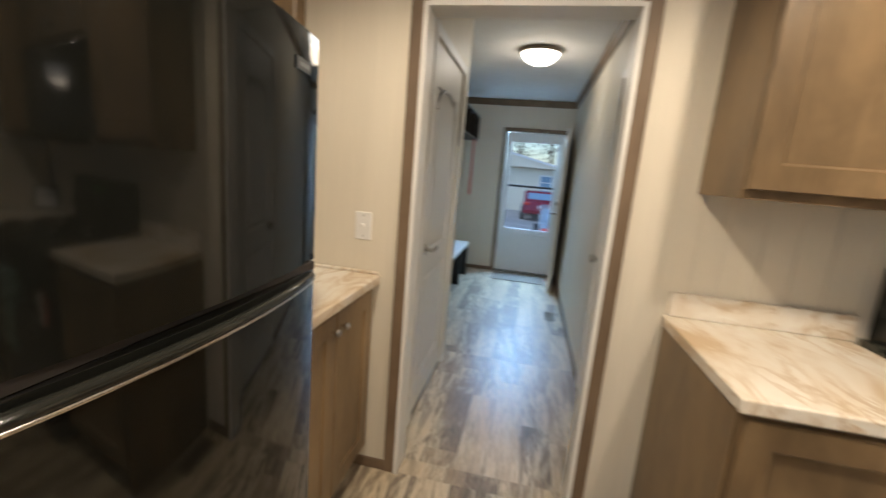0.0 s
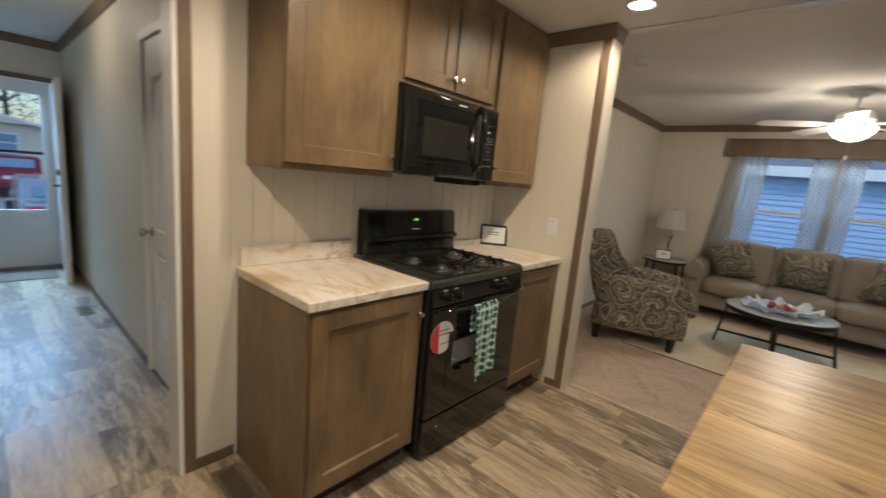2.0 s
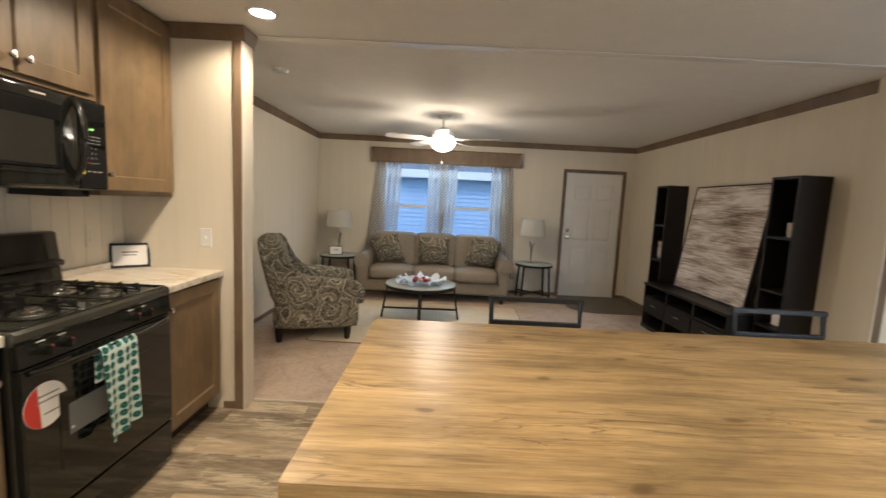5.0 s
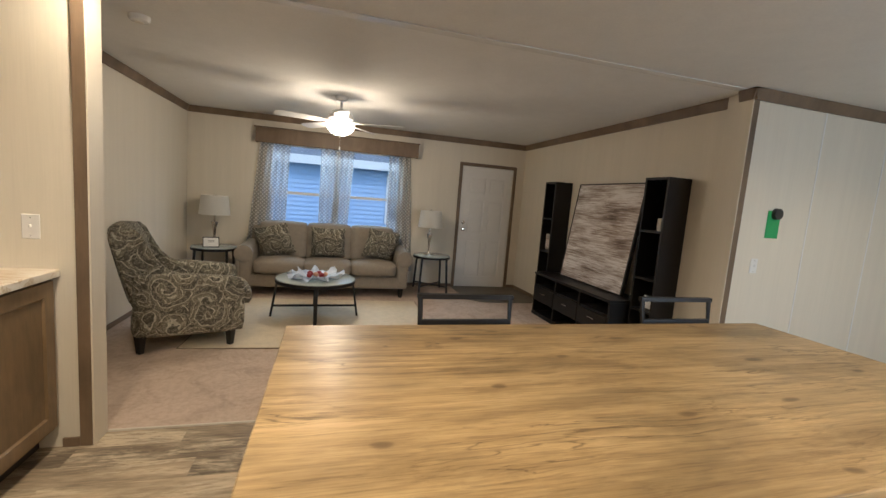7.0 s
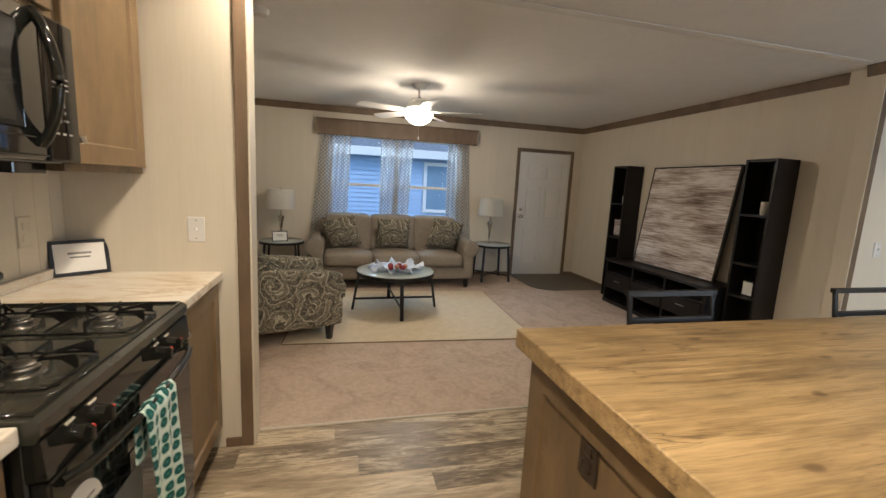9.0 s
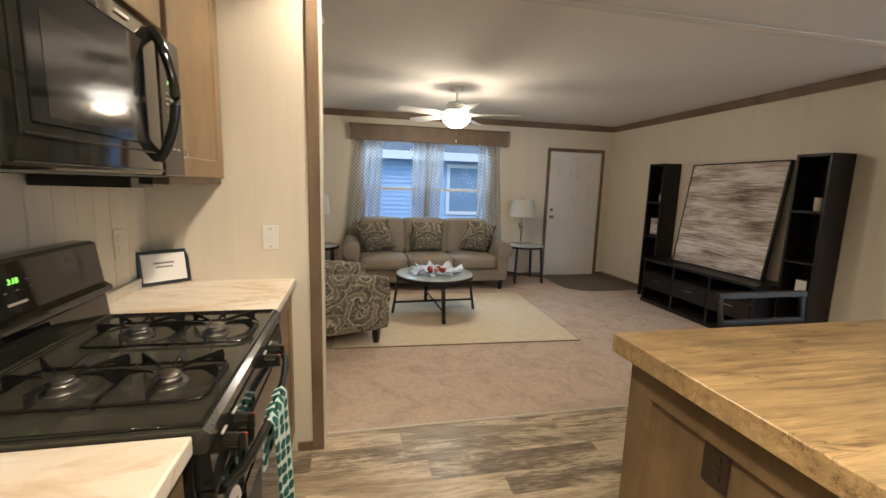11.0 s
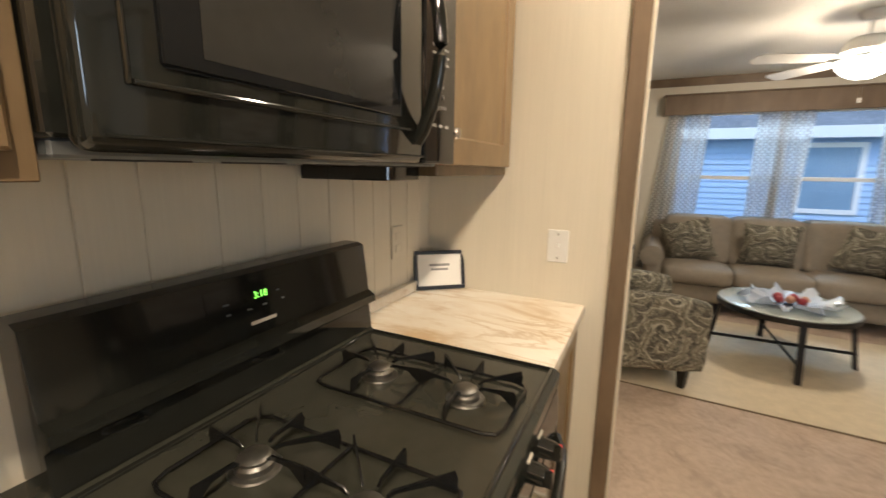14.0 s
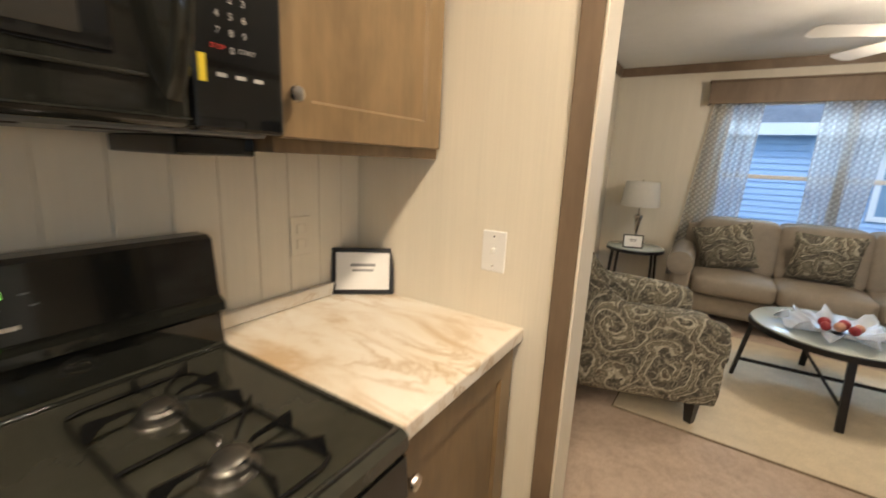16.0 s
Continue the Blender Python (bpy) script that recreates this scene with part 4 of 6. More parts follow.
lab = part("oven_label", B(1.350, 1.525, RF - 0.0385, RF - 0.0372, 0.480, 0.600), M["label_grey"], dr, "grey printed label on the oven door")
part("label_print", B(1.357, 1.367, RF - 0.0392, RF - 0.0386, 0.50, 0.51), M["paper"], lab)

# towel over the oven handle
bm = bmesh.new()
nu, nv = 14, 26
prof = []
for j in range(nv + 1):
    s = j / nv
    if s < 0.30:
        prof.append((-0.016, 0.64 + (0.772 - 0.64) * s / 0.30))
    elif s < 0.38:
        a = math.pi * (s - 0.30) / 0.08
        prof.append((-0.016 * math.cos(a), 0.772 + 0.014 * math.sin(a)))
    else:
        prof.append((0.017 + 0.010 * (s - 0.38), 0.772 - (0.772 - 0.415) * (s - 0.38) / 0.62))
grid = []
for j, (d, z) in enumerate(prof):
    row = []
    for i in range(nu + 1):
        f = i / nu
        fall = max(0.0, (j / nv - 0.38) / 0.62)
        w = 0.178 * (1 - 0.16 * fall)
        x = 1.528 + (f - 0.5) * w + 0.01 * fall
        row.append(bm.verts.new((x, RF - 0.079 - d * 1.0 - (0.008 * math.sin(f * 13 + 1.5 * fall) * (0.3 + fall)), z - 0.03 * fall * (1 - f))))
    grid.append(row)
for r0, r1 in zip(grid, grid[1:]):
    for i in range(nu):
        bm.faces.new((r0[i], r0[i + 1], r1[i + 1], r1[i]))
bmesh.ops.recalc_face_normals(bm, faces=bm.faces)
bmesh.ops.solidify(bm, geom=bm.faces[:], thickness=0.004)
solid("dish_towel", bm, M["towel"], "white and teal patterned dish towel draped over the oven handle", "towel", 60)

# ---- microwave ----
mw = thing("microwave", ((RX0 + RX1) / 2, 1.55, 1.40), "black over-the-range microwave with a bowed vertical handle", "microwave")
MF = 1.370
MX, MR, MT = RX0 + 0.0045, RX1 - 0.012, 1.788
part("body", B(MX, MR, MF + 0.035, NB, 1.398, MT, 0.004), M["black_gloss"], mw)
part("underside", B(MX + 0.004, MR - 0.004, MF + 0.05, NB - 0.01, 1.381, 1.3985, 0.003), M["label_grey"], mw, "grey metal underside with vents")
bm = bmesh.new()
for i in range(5):
    box(bm, RX0 + 0.05 + 0.14 * i, RX0 + 0.14 + 0.14 * i, MF + 0.055, MF + 0.075, 1.379, 1.382)
tagged(part("vent_slot", bm, M["kick"], mw), kind="stuff")
XD = 1.772
md = part("door", B(RX0 + 0.012, XD, MF, MF + 0.034, 1.386, MT - 0.004, 0.014, 3), M["black_gloss"], mw, "glossy black microwave door", 40)
glass = part("door_glass", B(RX0 + 0.082, XD - 0.088, MF - 0.0025, MF + 0.002, 1.466, 1.735, 0.004), M["black_glass"], md, "dark glass of the microwave door")
part("screen", B(RX0 + 0.125, XD - 0.120, MF - 0.0032, MF - 0.0024, 1.482, 1.665), M["mw_window"], glass, "grey meshed viewing window")
bm = bmesh.new()
box(bm, RX0 + 0.055, XD - 0.055, MF - 0.006, MF, 1.445, 1.451, 0.002, 2)
box(bm, RX0 + 0.030, XD - 0.004, MF - 0.003, MF, 1.398, 1.402, 0.001)
box(bm, RX0 + 0.050, RX0 + 0.055, MF - 0.004, MF, 1.445, 1.755, 0.0015)
part("door_ridge", bm, M["black_gloss"], md)
part("brand_bar", B(1.56, 1.62, MF - 0.0035, MF, 1.755, 1.762), M["mug"], md)
cp = part("control_panel", B(XD + 0.002, MR - 0.002, MF, MF + 0.034, 1.386, MT - 0.004, 0.006, 2), M["black_glass"], mw, "black keypad panel")
for i, txt in enumerate("123456789"):
    words(txt, 0.014, pose(XD + 0.041 + 0.021 * (i % 3), MF - 0.001, 1.572 - 0.0225 * (i // 3), 90), M["key"], cp, "key_digit")
words("0", 0.014, pose(XD + 0.062, MF - 0.001, 1.503, 90), M["key"], cp, "key_digit")
words("START", 0.0095, pose(XD + 0.086, MF - 0.001, 1.505, 90), M["key"], cp, "key_label")
words("STOP", 0.0095, pose(XD + 0.040, MF - 0.001, 1.505, 90), M["red"], cp, "key_label")
bm = bmesh.new()
for z in (1.595, 1.61, 1.625):
    for i in range(3):
        box(bm, XD + 0.036 + 0.027 * i, XD + 0.054 + 0.027 * i, MF - 0.0008, MF, z - 0.002, z + 0.002)
for i in range(3):
    box(bm, XD + 0.036 + 0.03 * i, XD + 0.052 + 0.03 * i, MF - 0.0008, MF, 1.464, 1.470)
tagged(part("key_print", bm, M["key"], cp), kind="stuff")
part("sticker", B(XD + 0.010, XD + 0.021, MF - 0.0012, MF, 1.454, 1.492), M["yellow"], cp, "small yellow sticker")
words("3:18", 0.013, pose(XD + 0.062, MF - 0.001, 1.656, 90), M["led"], cp, "clock_digits")
hp = [(XD - 0.024, MF + 0.004 - 0.052 * math.sin(math.pi * i / 16) ** 0.75, 1.428 + 0.352 * i / 16) for i in range(17)]
part("handle", tube(hp, 0.0135, 10), M["black_gloss"], md, "bowed glossy black handle", 60)
part("filter_box", B(1.79, RX1 - 0.006, 1.47, NB - 0.004, 1.348, 1.381, 0.003), M["black_gloss"], mw)

# ---- framed signs ----
def framed_sign(label, m, w, h, frame_w=0.014, easel=True):
    th = thing("framed_sign", (0, 0, 0), label, "framed sign")
    bm = bmesh.new()
    for b in ((-w / 2, w / 2, 0, frame_w), (-w / 2, w / 2, h - frame_w, h), (-w / 2, -w / 2 + frame_w, frame_w, h - frame_w), (w / 2 - frame_w, w / 2, frame_w, h - frame_w)):
        box(bm, b[0], b[1], -0.008, 0.008, b[2], b[3], 0.002)
    part("frame", bm, M["black_metal"], th, "thin black frame")
    pg = part("page", B(-w / 2 + frame_w, w / 2 - frame_w, -0.002, 0.004, frame_w, h - frame_w), M["paper"], th, "white printed page")
    bm = bmesh.new()
    box(bm, -w * 0.2, w * 0.2, -0.0026, -0.002, h * 0.60, h * 0.66)
    box(bm, -w * 0.17, w * 0.17, -0.0026, -0.002, h * 0.49, h * 0.54)
    part("print", bm, M["ink"], pg)
    part("easel", tube([(0, 0.008, h * 0.7), (0, 0.055, 0.0035)], 0.0035, 6), M["black_metal"], th)
    th.matrix_basis = m
    return th


framed_sign("white printed sign in a black frame on the countertop", pose(2.405, 1.645, 0.9165, -12, 0, -50), 0.20, 0.15)

# ---- island ----
isl = thing("kitchen_island", (1.06, -1.05, 0), "stained maple kitchen island with a thick wood-grain laminate top", "island")
IX0, IX1, IY0, IY1, IZ = 0.559, 1.561, -2.115, 0.0, 0.920
part("top", B(IX0, IX1, IY0, IY1, IZ - 0.062, IZ, 0.003), M["island"], isl, "golden brown wood-grain top with knots")
part("body", B(0.63, 1.18, -2.05, -0.062, 0.10, IZ - 0.0625, 0.002), M["cab"], isl)
part("toe_kick", B(0.70, 1.17, -2.04, -0.08, 0.0, 0.10), M["kick"], isl)
for yy in ((-0.0615, -0.03), (-2.085, -2.0505)):
    ep = part("end_panel", shaker(0.62, 1.497, 0.0, IZ - 0.0625, "+y", yy[0], yy[1] - yy[0], 0.088), M["cab"], isl)
for k, (a, b) in enumerate(((-2.04, -1.40), (-1.38, -0.74), (-0.72, -0.08))):
    d = part("door", shaker(a, b, 0.13, 0.83, "-x", 0.63, 0.02), M["cab"], isl)
    knob_at(b - 0.04, 0.77, "-x", 0.61, d)
ot = thing("outlet", (1.168, -0.03, 0.72), "dark brown outlet on the island end panel", "outlet")
part("plate", remap(B(1.130, 1.206, 0, 0.006, 0.662, 0.778, 0.003, 2), "+y", -0.0405), M["outlet_brown"], ot)
for dz in (-0.022, 0.022):
    part("socket", remap(B(1.152, 1.184, 0.006, 0.008, 0.72 + dz - 0.014, 0.72 + dz + 0.014, 0.002), "+y", -0.0405), M["outlet_brown"], ot)

# counter stools behind the island
st = thing("counter_stool", (0, 0, 0), "black metal counter stool with an open ladder back", "stool", "stools at the island")
part("seat", cushion(-0.20, 0.20, -0.19, 0.19, 0.60, 0.655, 0.008), M["black_wood"], st, "dark stool seat", 60)
for sy in (-1, 1):
    part("rear_leg", tube([(0.235, sy * 0.190, 0.0), (0.185, sy * 0.180, 0.62), (0.235, sy * 0.190, 1.012)], 0.0105, 8), M["black_metal"], st, "", 60)
    part("front_leg", tube([(-0.22, sy * 0.205, 0.0), (-0.185, sy * 0.19, 0.60)], 0.012, 8), M["black_metal"], st, "", 60)
    part("side_rung", tube([(-0.213, sy * 0.203, 0.20), (0.219, sy * 0.187, 0.20)], 0.009, 8), M["black_metal"], st, "", 60)
part("top_rail", prism([(0.225, 1.002), (0.247, 1.002), (0.248, 1.021), (0.226, 1.021)], "y", -0.201, 0.201), M["black_metal"], st)
part("back_rail", prism([(0.211, 0.902), (0.229, 0.902), (0.232, 0.921), (0.214, 0.921)], "y", -0.184, 0.184), M["black_metal"], st)
part("front_rung", tube([(-0.213, -0.203, 0.25), (-0.213, 0.203, 0.25)], 0.009, 8), M["black_metal"], st, "", 60)
st.matrix_basis = pose(1.400, -0.67, 0)
copy_thing(st, pose(1.400, -1.705, 0))

# ---- ceiling fixtures ----
# fixtures for every can, the two added fill lights included
for cx, cy in CANS:
    th = thing("recessed_light", (cx, cy, CEIL - 0.012), "lit round white-trimmed recessed ceiling light, the last two added unseen", "ceiling light", "recessed lights")
    part("trim_ring", lathe([(0.085, 0.011), (0.085, 0.006), (0.066, 0.0), (0.062, 0.004), (0.062, 0.011)], (cx, cy, CEIL - 0.012), 32), M["gloss_white"], th, "", 40)
    part("lens", C((cx, cy, CEIL - 0.004), (cx, cy, CEIL - 0.001), 0.0625, None, 32), M["glow_can"], th, "glowing lens")
sm = thing("smoke_detector", (3.26, 1.07, CEIL), "white round smoke detector on the ceiling", "smoke detector")
part("body", lathe([(0.060, 0.0), (0.060, -0.016), (0.052, -0.030), (0.03, -0.036), (0.002, -0.036)][::-1], (3.26, 1.07, CEIL - 0.001), 28), M["gloss_white"], sm, "", 40)
part("grille", lathe([(0.024, 0.0), (0.024, -0.005), (0.002, -0.006)][::-1], (3.26, 1.07, CEIL - 0.037), 20), M["mug"], sm, "", 40)

fan = thing("ceiling_fan", (FAN[0], FAN[1], CEIL), "white five-blade ceiling fan with a lit frosted glass bowl", "ceiling fan")
fx, fy = FAN
part("canopy", lathe([(0.02, -0.055), (0.05, -0.045), (0.068, -0.012), (0.07, -0.001)], (fx, fy, CEIL), 28), M["gloss_white"], fan, "", 40)
part("downrod", C((fx, fy, CEIL - 0.145), (fx, fy, CEIL - 0.05), 0.012), M["gloss_white"], fan)
part("motor", lathe([(0.03, -0.262), (0.10, -0.255), (0.128, -0.232), (0.122, -0.190), (0.080, -0.150), (0.02, -0.135)], (fx, fy, CEIL), 32), M["gloss_white"], fan, "", 40)
part("fitter", lathe([(0.085, -0.287), (0.10, -0.275), (0.06, -0.255)], (fx, fy, CEIL), 28), M["gloss_white"], fan, "", 40)
for k in range(5):
    a = math.radians(36 + 72 * k)
    c, s = math.cos(a), math.sin(a)
    bm = bmesh.new()
    outl = [(0.20, -0.045), (0.30, -0.062), (0.62, -0.068), (0.655, -0.045), (0.66, 0.0), (0.655, 0.045), (0.62, 0.068), (0.30, 0.062), (0.20, 0.045)]
    lo = [bm.verts.new((fx + u * c - v * s, fy + u * s + v * c, CEIL - 0.272 + v * 0.2)) for u, v in outl]
    hi = [bm.verts.new((p.co.x, p.co.y, p.co.z + 0.007)) for p in lo]
    n = len(lo)
    for i in range(n):
        bm.faces.new((lo[i], lo[(i + 1) % n], hi[(i + 1) % n], hi[i]))
    bm.faces.new(lo[::-1])
    bm.faces.new(hi)
    bl = part("blade", bm, M["white"], fan, "white fan blade")
    part("blade_bracket", tube([(fx + 0.09 * c, fy + 0.09 * s, CEIL - 0.262), (fx + 0.24 * c, fy + 0.24 * s, CEIL - 0.268)], 0.011, 8), M["gloss_white"], bl)
part("light_bowl", lathe([(0.004, -0.405), (0.05, -0.398), (0.10, -0.372), (0.135, -0.335), (0.148, -0.300), (0.146, -0.287), (0.10, -0.286)], (fx, fy, CEIL), 36), M["glow"], fan, "glowing frosted glass bowl", 60).visible_shadow = False
part("pull_chain", tube([(fx - 0.02, fy, CEIL - 0.40), (fx - 0.02, fy, CEIL - 0.52)], 0.0025, 6), M["steel"], fan)
part("chain_pull", lathe([(0.002, 0), (0.007, 0.006), (0.007, 0.03), (0.002, 0.034)], (fx - 0.02, fy, CEIL - 0.553), 12), M["white"], fan)

hx, hy = HALL_LIGHT
hl = thing("flush_ceiling_light", (hx, hy, CEIL), "lit domed flush ceiling light with a dark metal rim", "ceiling light")
part("pan", lathe([(0.165, -0.030), (0.17, -0.018), (0.165, -0.001)], (hx, hy, CEIL), 36), M["vent_bronze"], hl, "dark metal rim", 40)
part("dome", lathe([(0.004, -0.118), (0.06, -0.110), (0.11, -0.085), (0.145, -0.045), (0.15, -0.031)], (hx, hy, CEIL), 36), M["glow"], hl, "glowing frosted glass dome", 60).visible_shadow = False

# ---- doors and windows ----
def panel_door(name, label, u0, u1, z1, facing, pos, panels, t=0.04, arch=False):
    """A moulded door leaf: a slab with sunk panels that have raised fields."""
    bm = bmesh.new()
    rows = sorted({(a, b) for _, _, a, b in panels})
    cols = sorted({(a, b) for a, b, _, _ in panels})
    us = [u0] + [v for c in cols for v in c] + [u1]
    zs = [0.012] + [v for r in rows for v in r] + [z1]
    for i in range(len(us) - 1):
        for j in range(len(zs) - 1):
            sunk = i % 2 == 1 and j % 2 == 1
            box(bm, us[i], us[i + 1], 0, t - (0.014 if sunk else 0), zs[j], zs[j + 1])
    for a, b, c, d in panels:
        box(bm, a + 0.03, b - 0.03, t - 0.015, t - 0.003, c + 0.03, d - 0.03, 0.004)
    ob = part(name, remap(bm, facing, pos), M["white"])
    return tagged(ob, label, "door", kind="structure")


def casing(name, u0, u1, z1, facing, pos, z0=0.0, w=0.05):
    bm = bmesh.new()
    box(bm, u0 - w, u0, 0, 0.014, z0, z1 + w, 0.003)
    box(bm, u1, u1 + w, 0, 0.014, z0, z1 + w, 0.003)
    box(bm, u0, u1, 0, 0.014, z1, z1 + w, 0.003)
    tagged(part(name, remap(bm, facing, pos), M["trim"]), "dark brown wooden door casing", "door casing", kind="structure")


def door_knob(parent, u, z, facing, pos, lever=0.0, name="door_knob"):
    p = lathe([(0.030, 0), (0.030, 0.006), (0.011, 0.012), (0.011, 0.03), (0.024, 0.038), (0.028, 0.052), (0.020, 0.064), (0.003, 0.066)] if not lever else
              [(0.030, 0), (0.030, 0.008), (0.011, 0.012), (0.011, 0.048), (0.003, 0.05)], n=20)
    if lever:
        box(p, min(0, lever), max(0, lever), -0.008, 0.008, 0.036, 0.050, 0.005, 2)
    for v in p.verts:
        a, b, h = v.co
        v.co = (u + a, h, z + b)
    return part(name, remap(p, facing, pos), M["steel"], parent, "brushed nickel handle", 40)




def six(u0, w):
    return [(u0 + a, u0 + b, c, d) for ua in (0.13, w / 2 + 0.03) for a, b in ((ua, ua + w / 2 - 0.16),) for c, d in ((0.18, 0.80), (0.90, 1.44), (1.53, 1.80))]


fd = panel_door("door_front", "white six-panel front door with nickel hardware, closed", FD0 + 0.004, FD1 - 0.004, FDT - 0.004, "-x", FX + 0.05, six(FD0, FD1 - FD0))
casing("trim_door_front", FD0, FD1, FDT, "-x", FX, 0.006)
door_knob(fd, FD1 - 0.075, 0.955, "-x", FX + 0.01)
db = lathe([(0.028, 0), (0.028, 0.010), (0.018, 0.016), (0.003, 0.018)], n=20)
for v in db.verts:
    a, b, h = v.co
    v.co = (FD1 - 0.075 + a, h, 1.065 + b)
part("deadbolt", remap(db, "-x", FX + 0.01), M["steel"], fd, "round nickel deadbolt", 40)
part("threshold", B(FX, FX + 0.1, FD0, FD1, 0.0, 0.012), M["kick"], fd)

ld = panel_door("door_hall_west", "white two-panel hallway closet door with a nickel lever, closed", LD0 + 0.004, LD1 - 0.004, 1.976, "+x", HL - 0.045, [(LD0 + 0.13, LD1 - 0.13, 0.20, 0.80), (LD0 + 0.13, LD1 - 0.13, 0.93, 1.78)])
# arched head of the upper panel
cy = (LD0 + LD1) / 2
arc = [(HL - 0.006, cy + 0.25 * math.cos(a), 1.66 + 0.13 * math.sin(a)) for a in np.linspace(0.1, math.pi - 0.1, 15)]
part("arch_moulding", tube(arc, 0.010, 6), M["white"], ld, "", 60)
door_knob(ld, LD0 + 0.09, 0.95, "+x", HL - 0.005, 0.10)
bm = bmesh.new()
box(bm, HL, HL + 0.012, LD0 - 0.05, LD0, 0, 2.03, 0.002)
box(bm, HL, HL + 0.012, LD1, LD1 + 0.05, 0, 2.03, 0.002)
box(bm, HL, HL + 0.012, LD0, LD1, 1.98, 2.03, 0.002)
tagged(part("trim_closet_west", bm, M["white"]), "white door casing", "door casing", kind="structure")
rd = panel_door("door_hall_east", "white two-panel hallway closet door with a vent grille, closed", RD0 + 0.004, RD1 - 0.004, 1.976, "-x", HR + 0.045, [(RD0 + 0.13, RD1 - 0.13, 0.20, 0.80), (RD0 + 0.13, RD1 - 0.13, 0.93, 1.78)])
arc = [(HR + 0.006, (RD0 + RD1) / 2 + 0.24 * math.cos(a), 1.66 + 0.13 * math.sin(a)) for a in np.linspace(0.1, math.pi - 0.1, 15)]
part("arch_moulding", tube(arc, 0.010, 6), M["white"], rd, "", 60)
door_knob(rd, RD1 - 0.085, 0.91, "-x", HR + 0.005)
for k in range(9):
    part("louver", B(HR + 0.004, HR + 0.012, RD0 + 0.19, RD1 - 0.19, 0.30 + 0.025 * k, 0.315 + 0.025 * k, 0.002), M["gloss_white"], rd)
bm = bmesh.new()
box(bm, HR - 0.012, HR, RD0 - 0.05, RD0, 0, 2.03, 0.002)
box(bm, HR - 0.012, HR, RD1, RD1 + 0.05, 0, 2.03, 0.002)
box(bm, HR - 0.012, HR, RD0, RD1, 1.98, 2.03, 0.002)
tagged(part("trim_closet_east", bm, M["white"]), "white door casing", "door casing", kind="structure")

# back door: storm door with a half-height window, and the inner leaf standing open
sx0, sx1, sz0, sz1 = -0.272, 0.345, 0.635, 1.836
bm = bmesh.new()
y0, y1 = HY + 0.05, HY + 0.085
box(bm, BD0 + 0.004, sx0, y0, y1, 0.02, BDT - 0.004)
box(bm, sx1, BD1 - 0.004, y0, y1, 0.02, BDT - 0.004)
box(bm, sx0, sx1, y0, y1, 0.02, sz0)
box(bm, sx0, sx1, y0, y1, sz1, BDT - 0.004)
sd = tagged(part("door_storm", bm, M["white"]), "white storm door with a two-pane window, closed", "door", kind="structure")
part("glazing_bar", B(sx0, sx1, y0 - 0.004, y1, 1.222, 1.252, 0.003), M["slate"], sd, "dark bar between the panes")
for a, b in ((sz0, 1.222), (1.252, sz1)):
    part("pane", B(sx0, sx1, y0 + 0.014, y0 + 0.018, a, b), M["glass"], sd, "clear glass pane").visible_shadow = False
part("pull_bar", B(0.02, 0.30, y0 - 0.016, y0 - 0.001, 0.555, 0.572, 0.004), M["gloss_white"], sd, "white pull ledge")
casing("trim_door_back", BD0, BD1, BDT, "-y", HY)
part("sill", B(BD0, BD1, HY - 0.02, HY + 0.1, 0.0, 0.018, 0.003), M["alu"], sd, "metal threshold")
leaf = thing("open_door", (0.455, HY - 0.01, 0), "white inner back door standing open against the hallway wall", "door")
part("leaf", box(B(-0.0225, 0.0225, -0.83, 0.0, 0.015, 1.955, 0.002), -0.026, -0.022, -0.72, -0.10, 0.25, 0.9, 0.002), M["white"], leaf)
part("lever", box(C((-0.022, -0.765, 0.965), (-0.075, -0.765, 0.965), 0.012), -0.078, -0.062, -0.77, -0.66, 0.957, 0.973, 0.004), M["vent_bronze"], leaf, "dark bronze lever")
part("deadbolt", C((-0.022, -0.765, 1.09), (-0.045, -0.765, 1.09), 0.028), M["vent_bronze"], leaf, "dark bronze deadbolt")
for o in leaf.children:
    o.matrix_basis = Matrix.Identity(4)
    o.data.transform(Matrix.Translation(leaf.location))
leaf.matrix_basis = pose(0.455, HY - 0.01, 0, 0, 0, -4)

# living room window
wm = (WY0 + WY1) / 2
bm = bmesh.new()
fx0, fx1 = FX + 0.02, FX + 0.085
for a, b in ((WY0, WY0 + 0.04), (wm - 0.035, wm + 0.035), (WY1 - 0.04, WY1)):
    box(bm, fx0, fx1, a, b, WZ0, WZ1, 0.003)
for a, b in ((WY0 + 0.04, wm - 0.035), (wm + 0.035, WY1 - 0.04)):
    box(bm, fx0, fx1, a, b, WZ0, WZ0 + 0.04, 0.003)
    box(bm, fx0, fx1, a, b, WZ1 - 0.04, WZ1, 0.003)
    box(bm, fx0, fx1, a, b, 1.305, 1.345, 0.003)
win = tagged(part("window_1", bm, M["gloss_white"]), "white double vinyl window with meeting rails", "window", kind="structure")
for a, b in ((WY0 + 0.04, wm - 0.035), (wm + 0.035, WY1 - 0.04)):
    for c, d in ((WZ0 + 0.04, 1.305), (1.345, WZ1 - 0.04)):
        part("pane", B(FX + 0.05, FX + 0.054, a, b, c, d), M["glass"], win, "clear glass pane").visible_shadow = False
part("sill", B(FX - 0.015, FX + 0.02, WY0 - 0.02, WY1 + 0.02, WZ0 - 0.02, WZ0, 0.003), M["white"], win)
bm = bmesh.new()
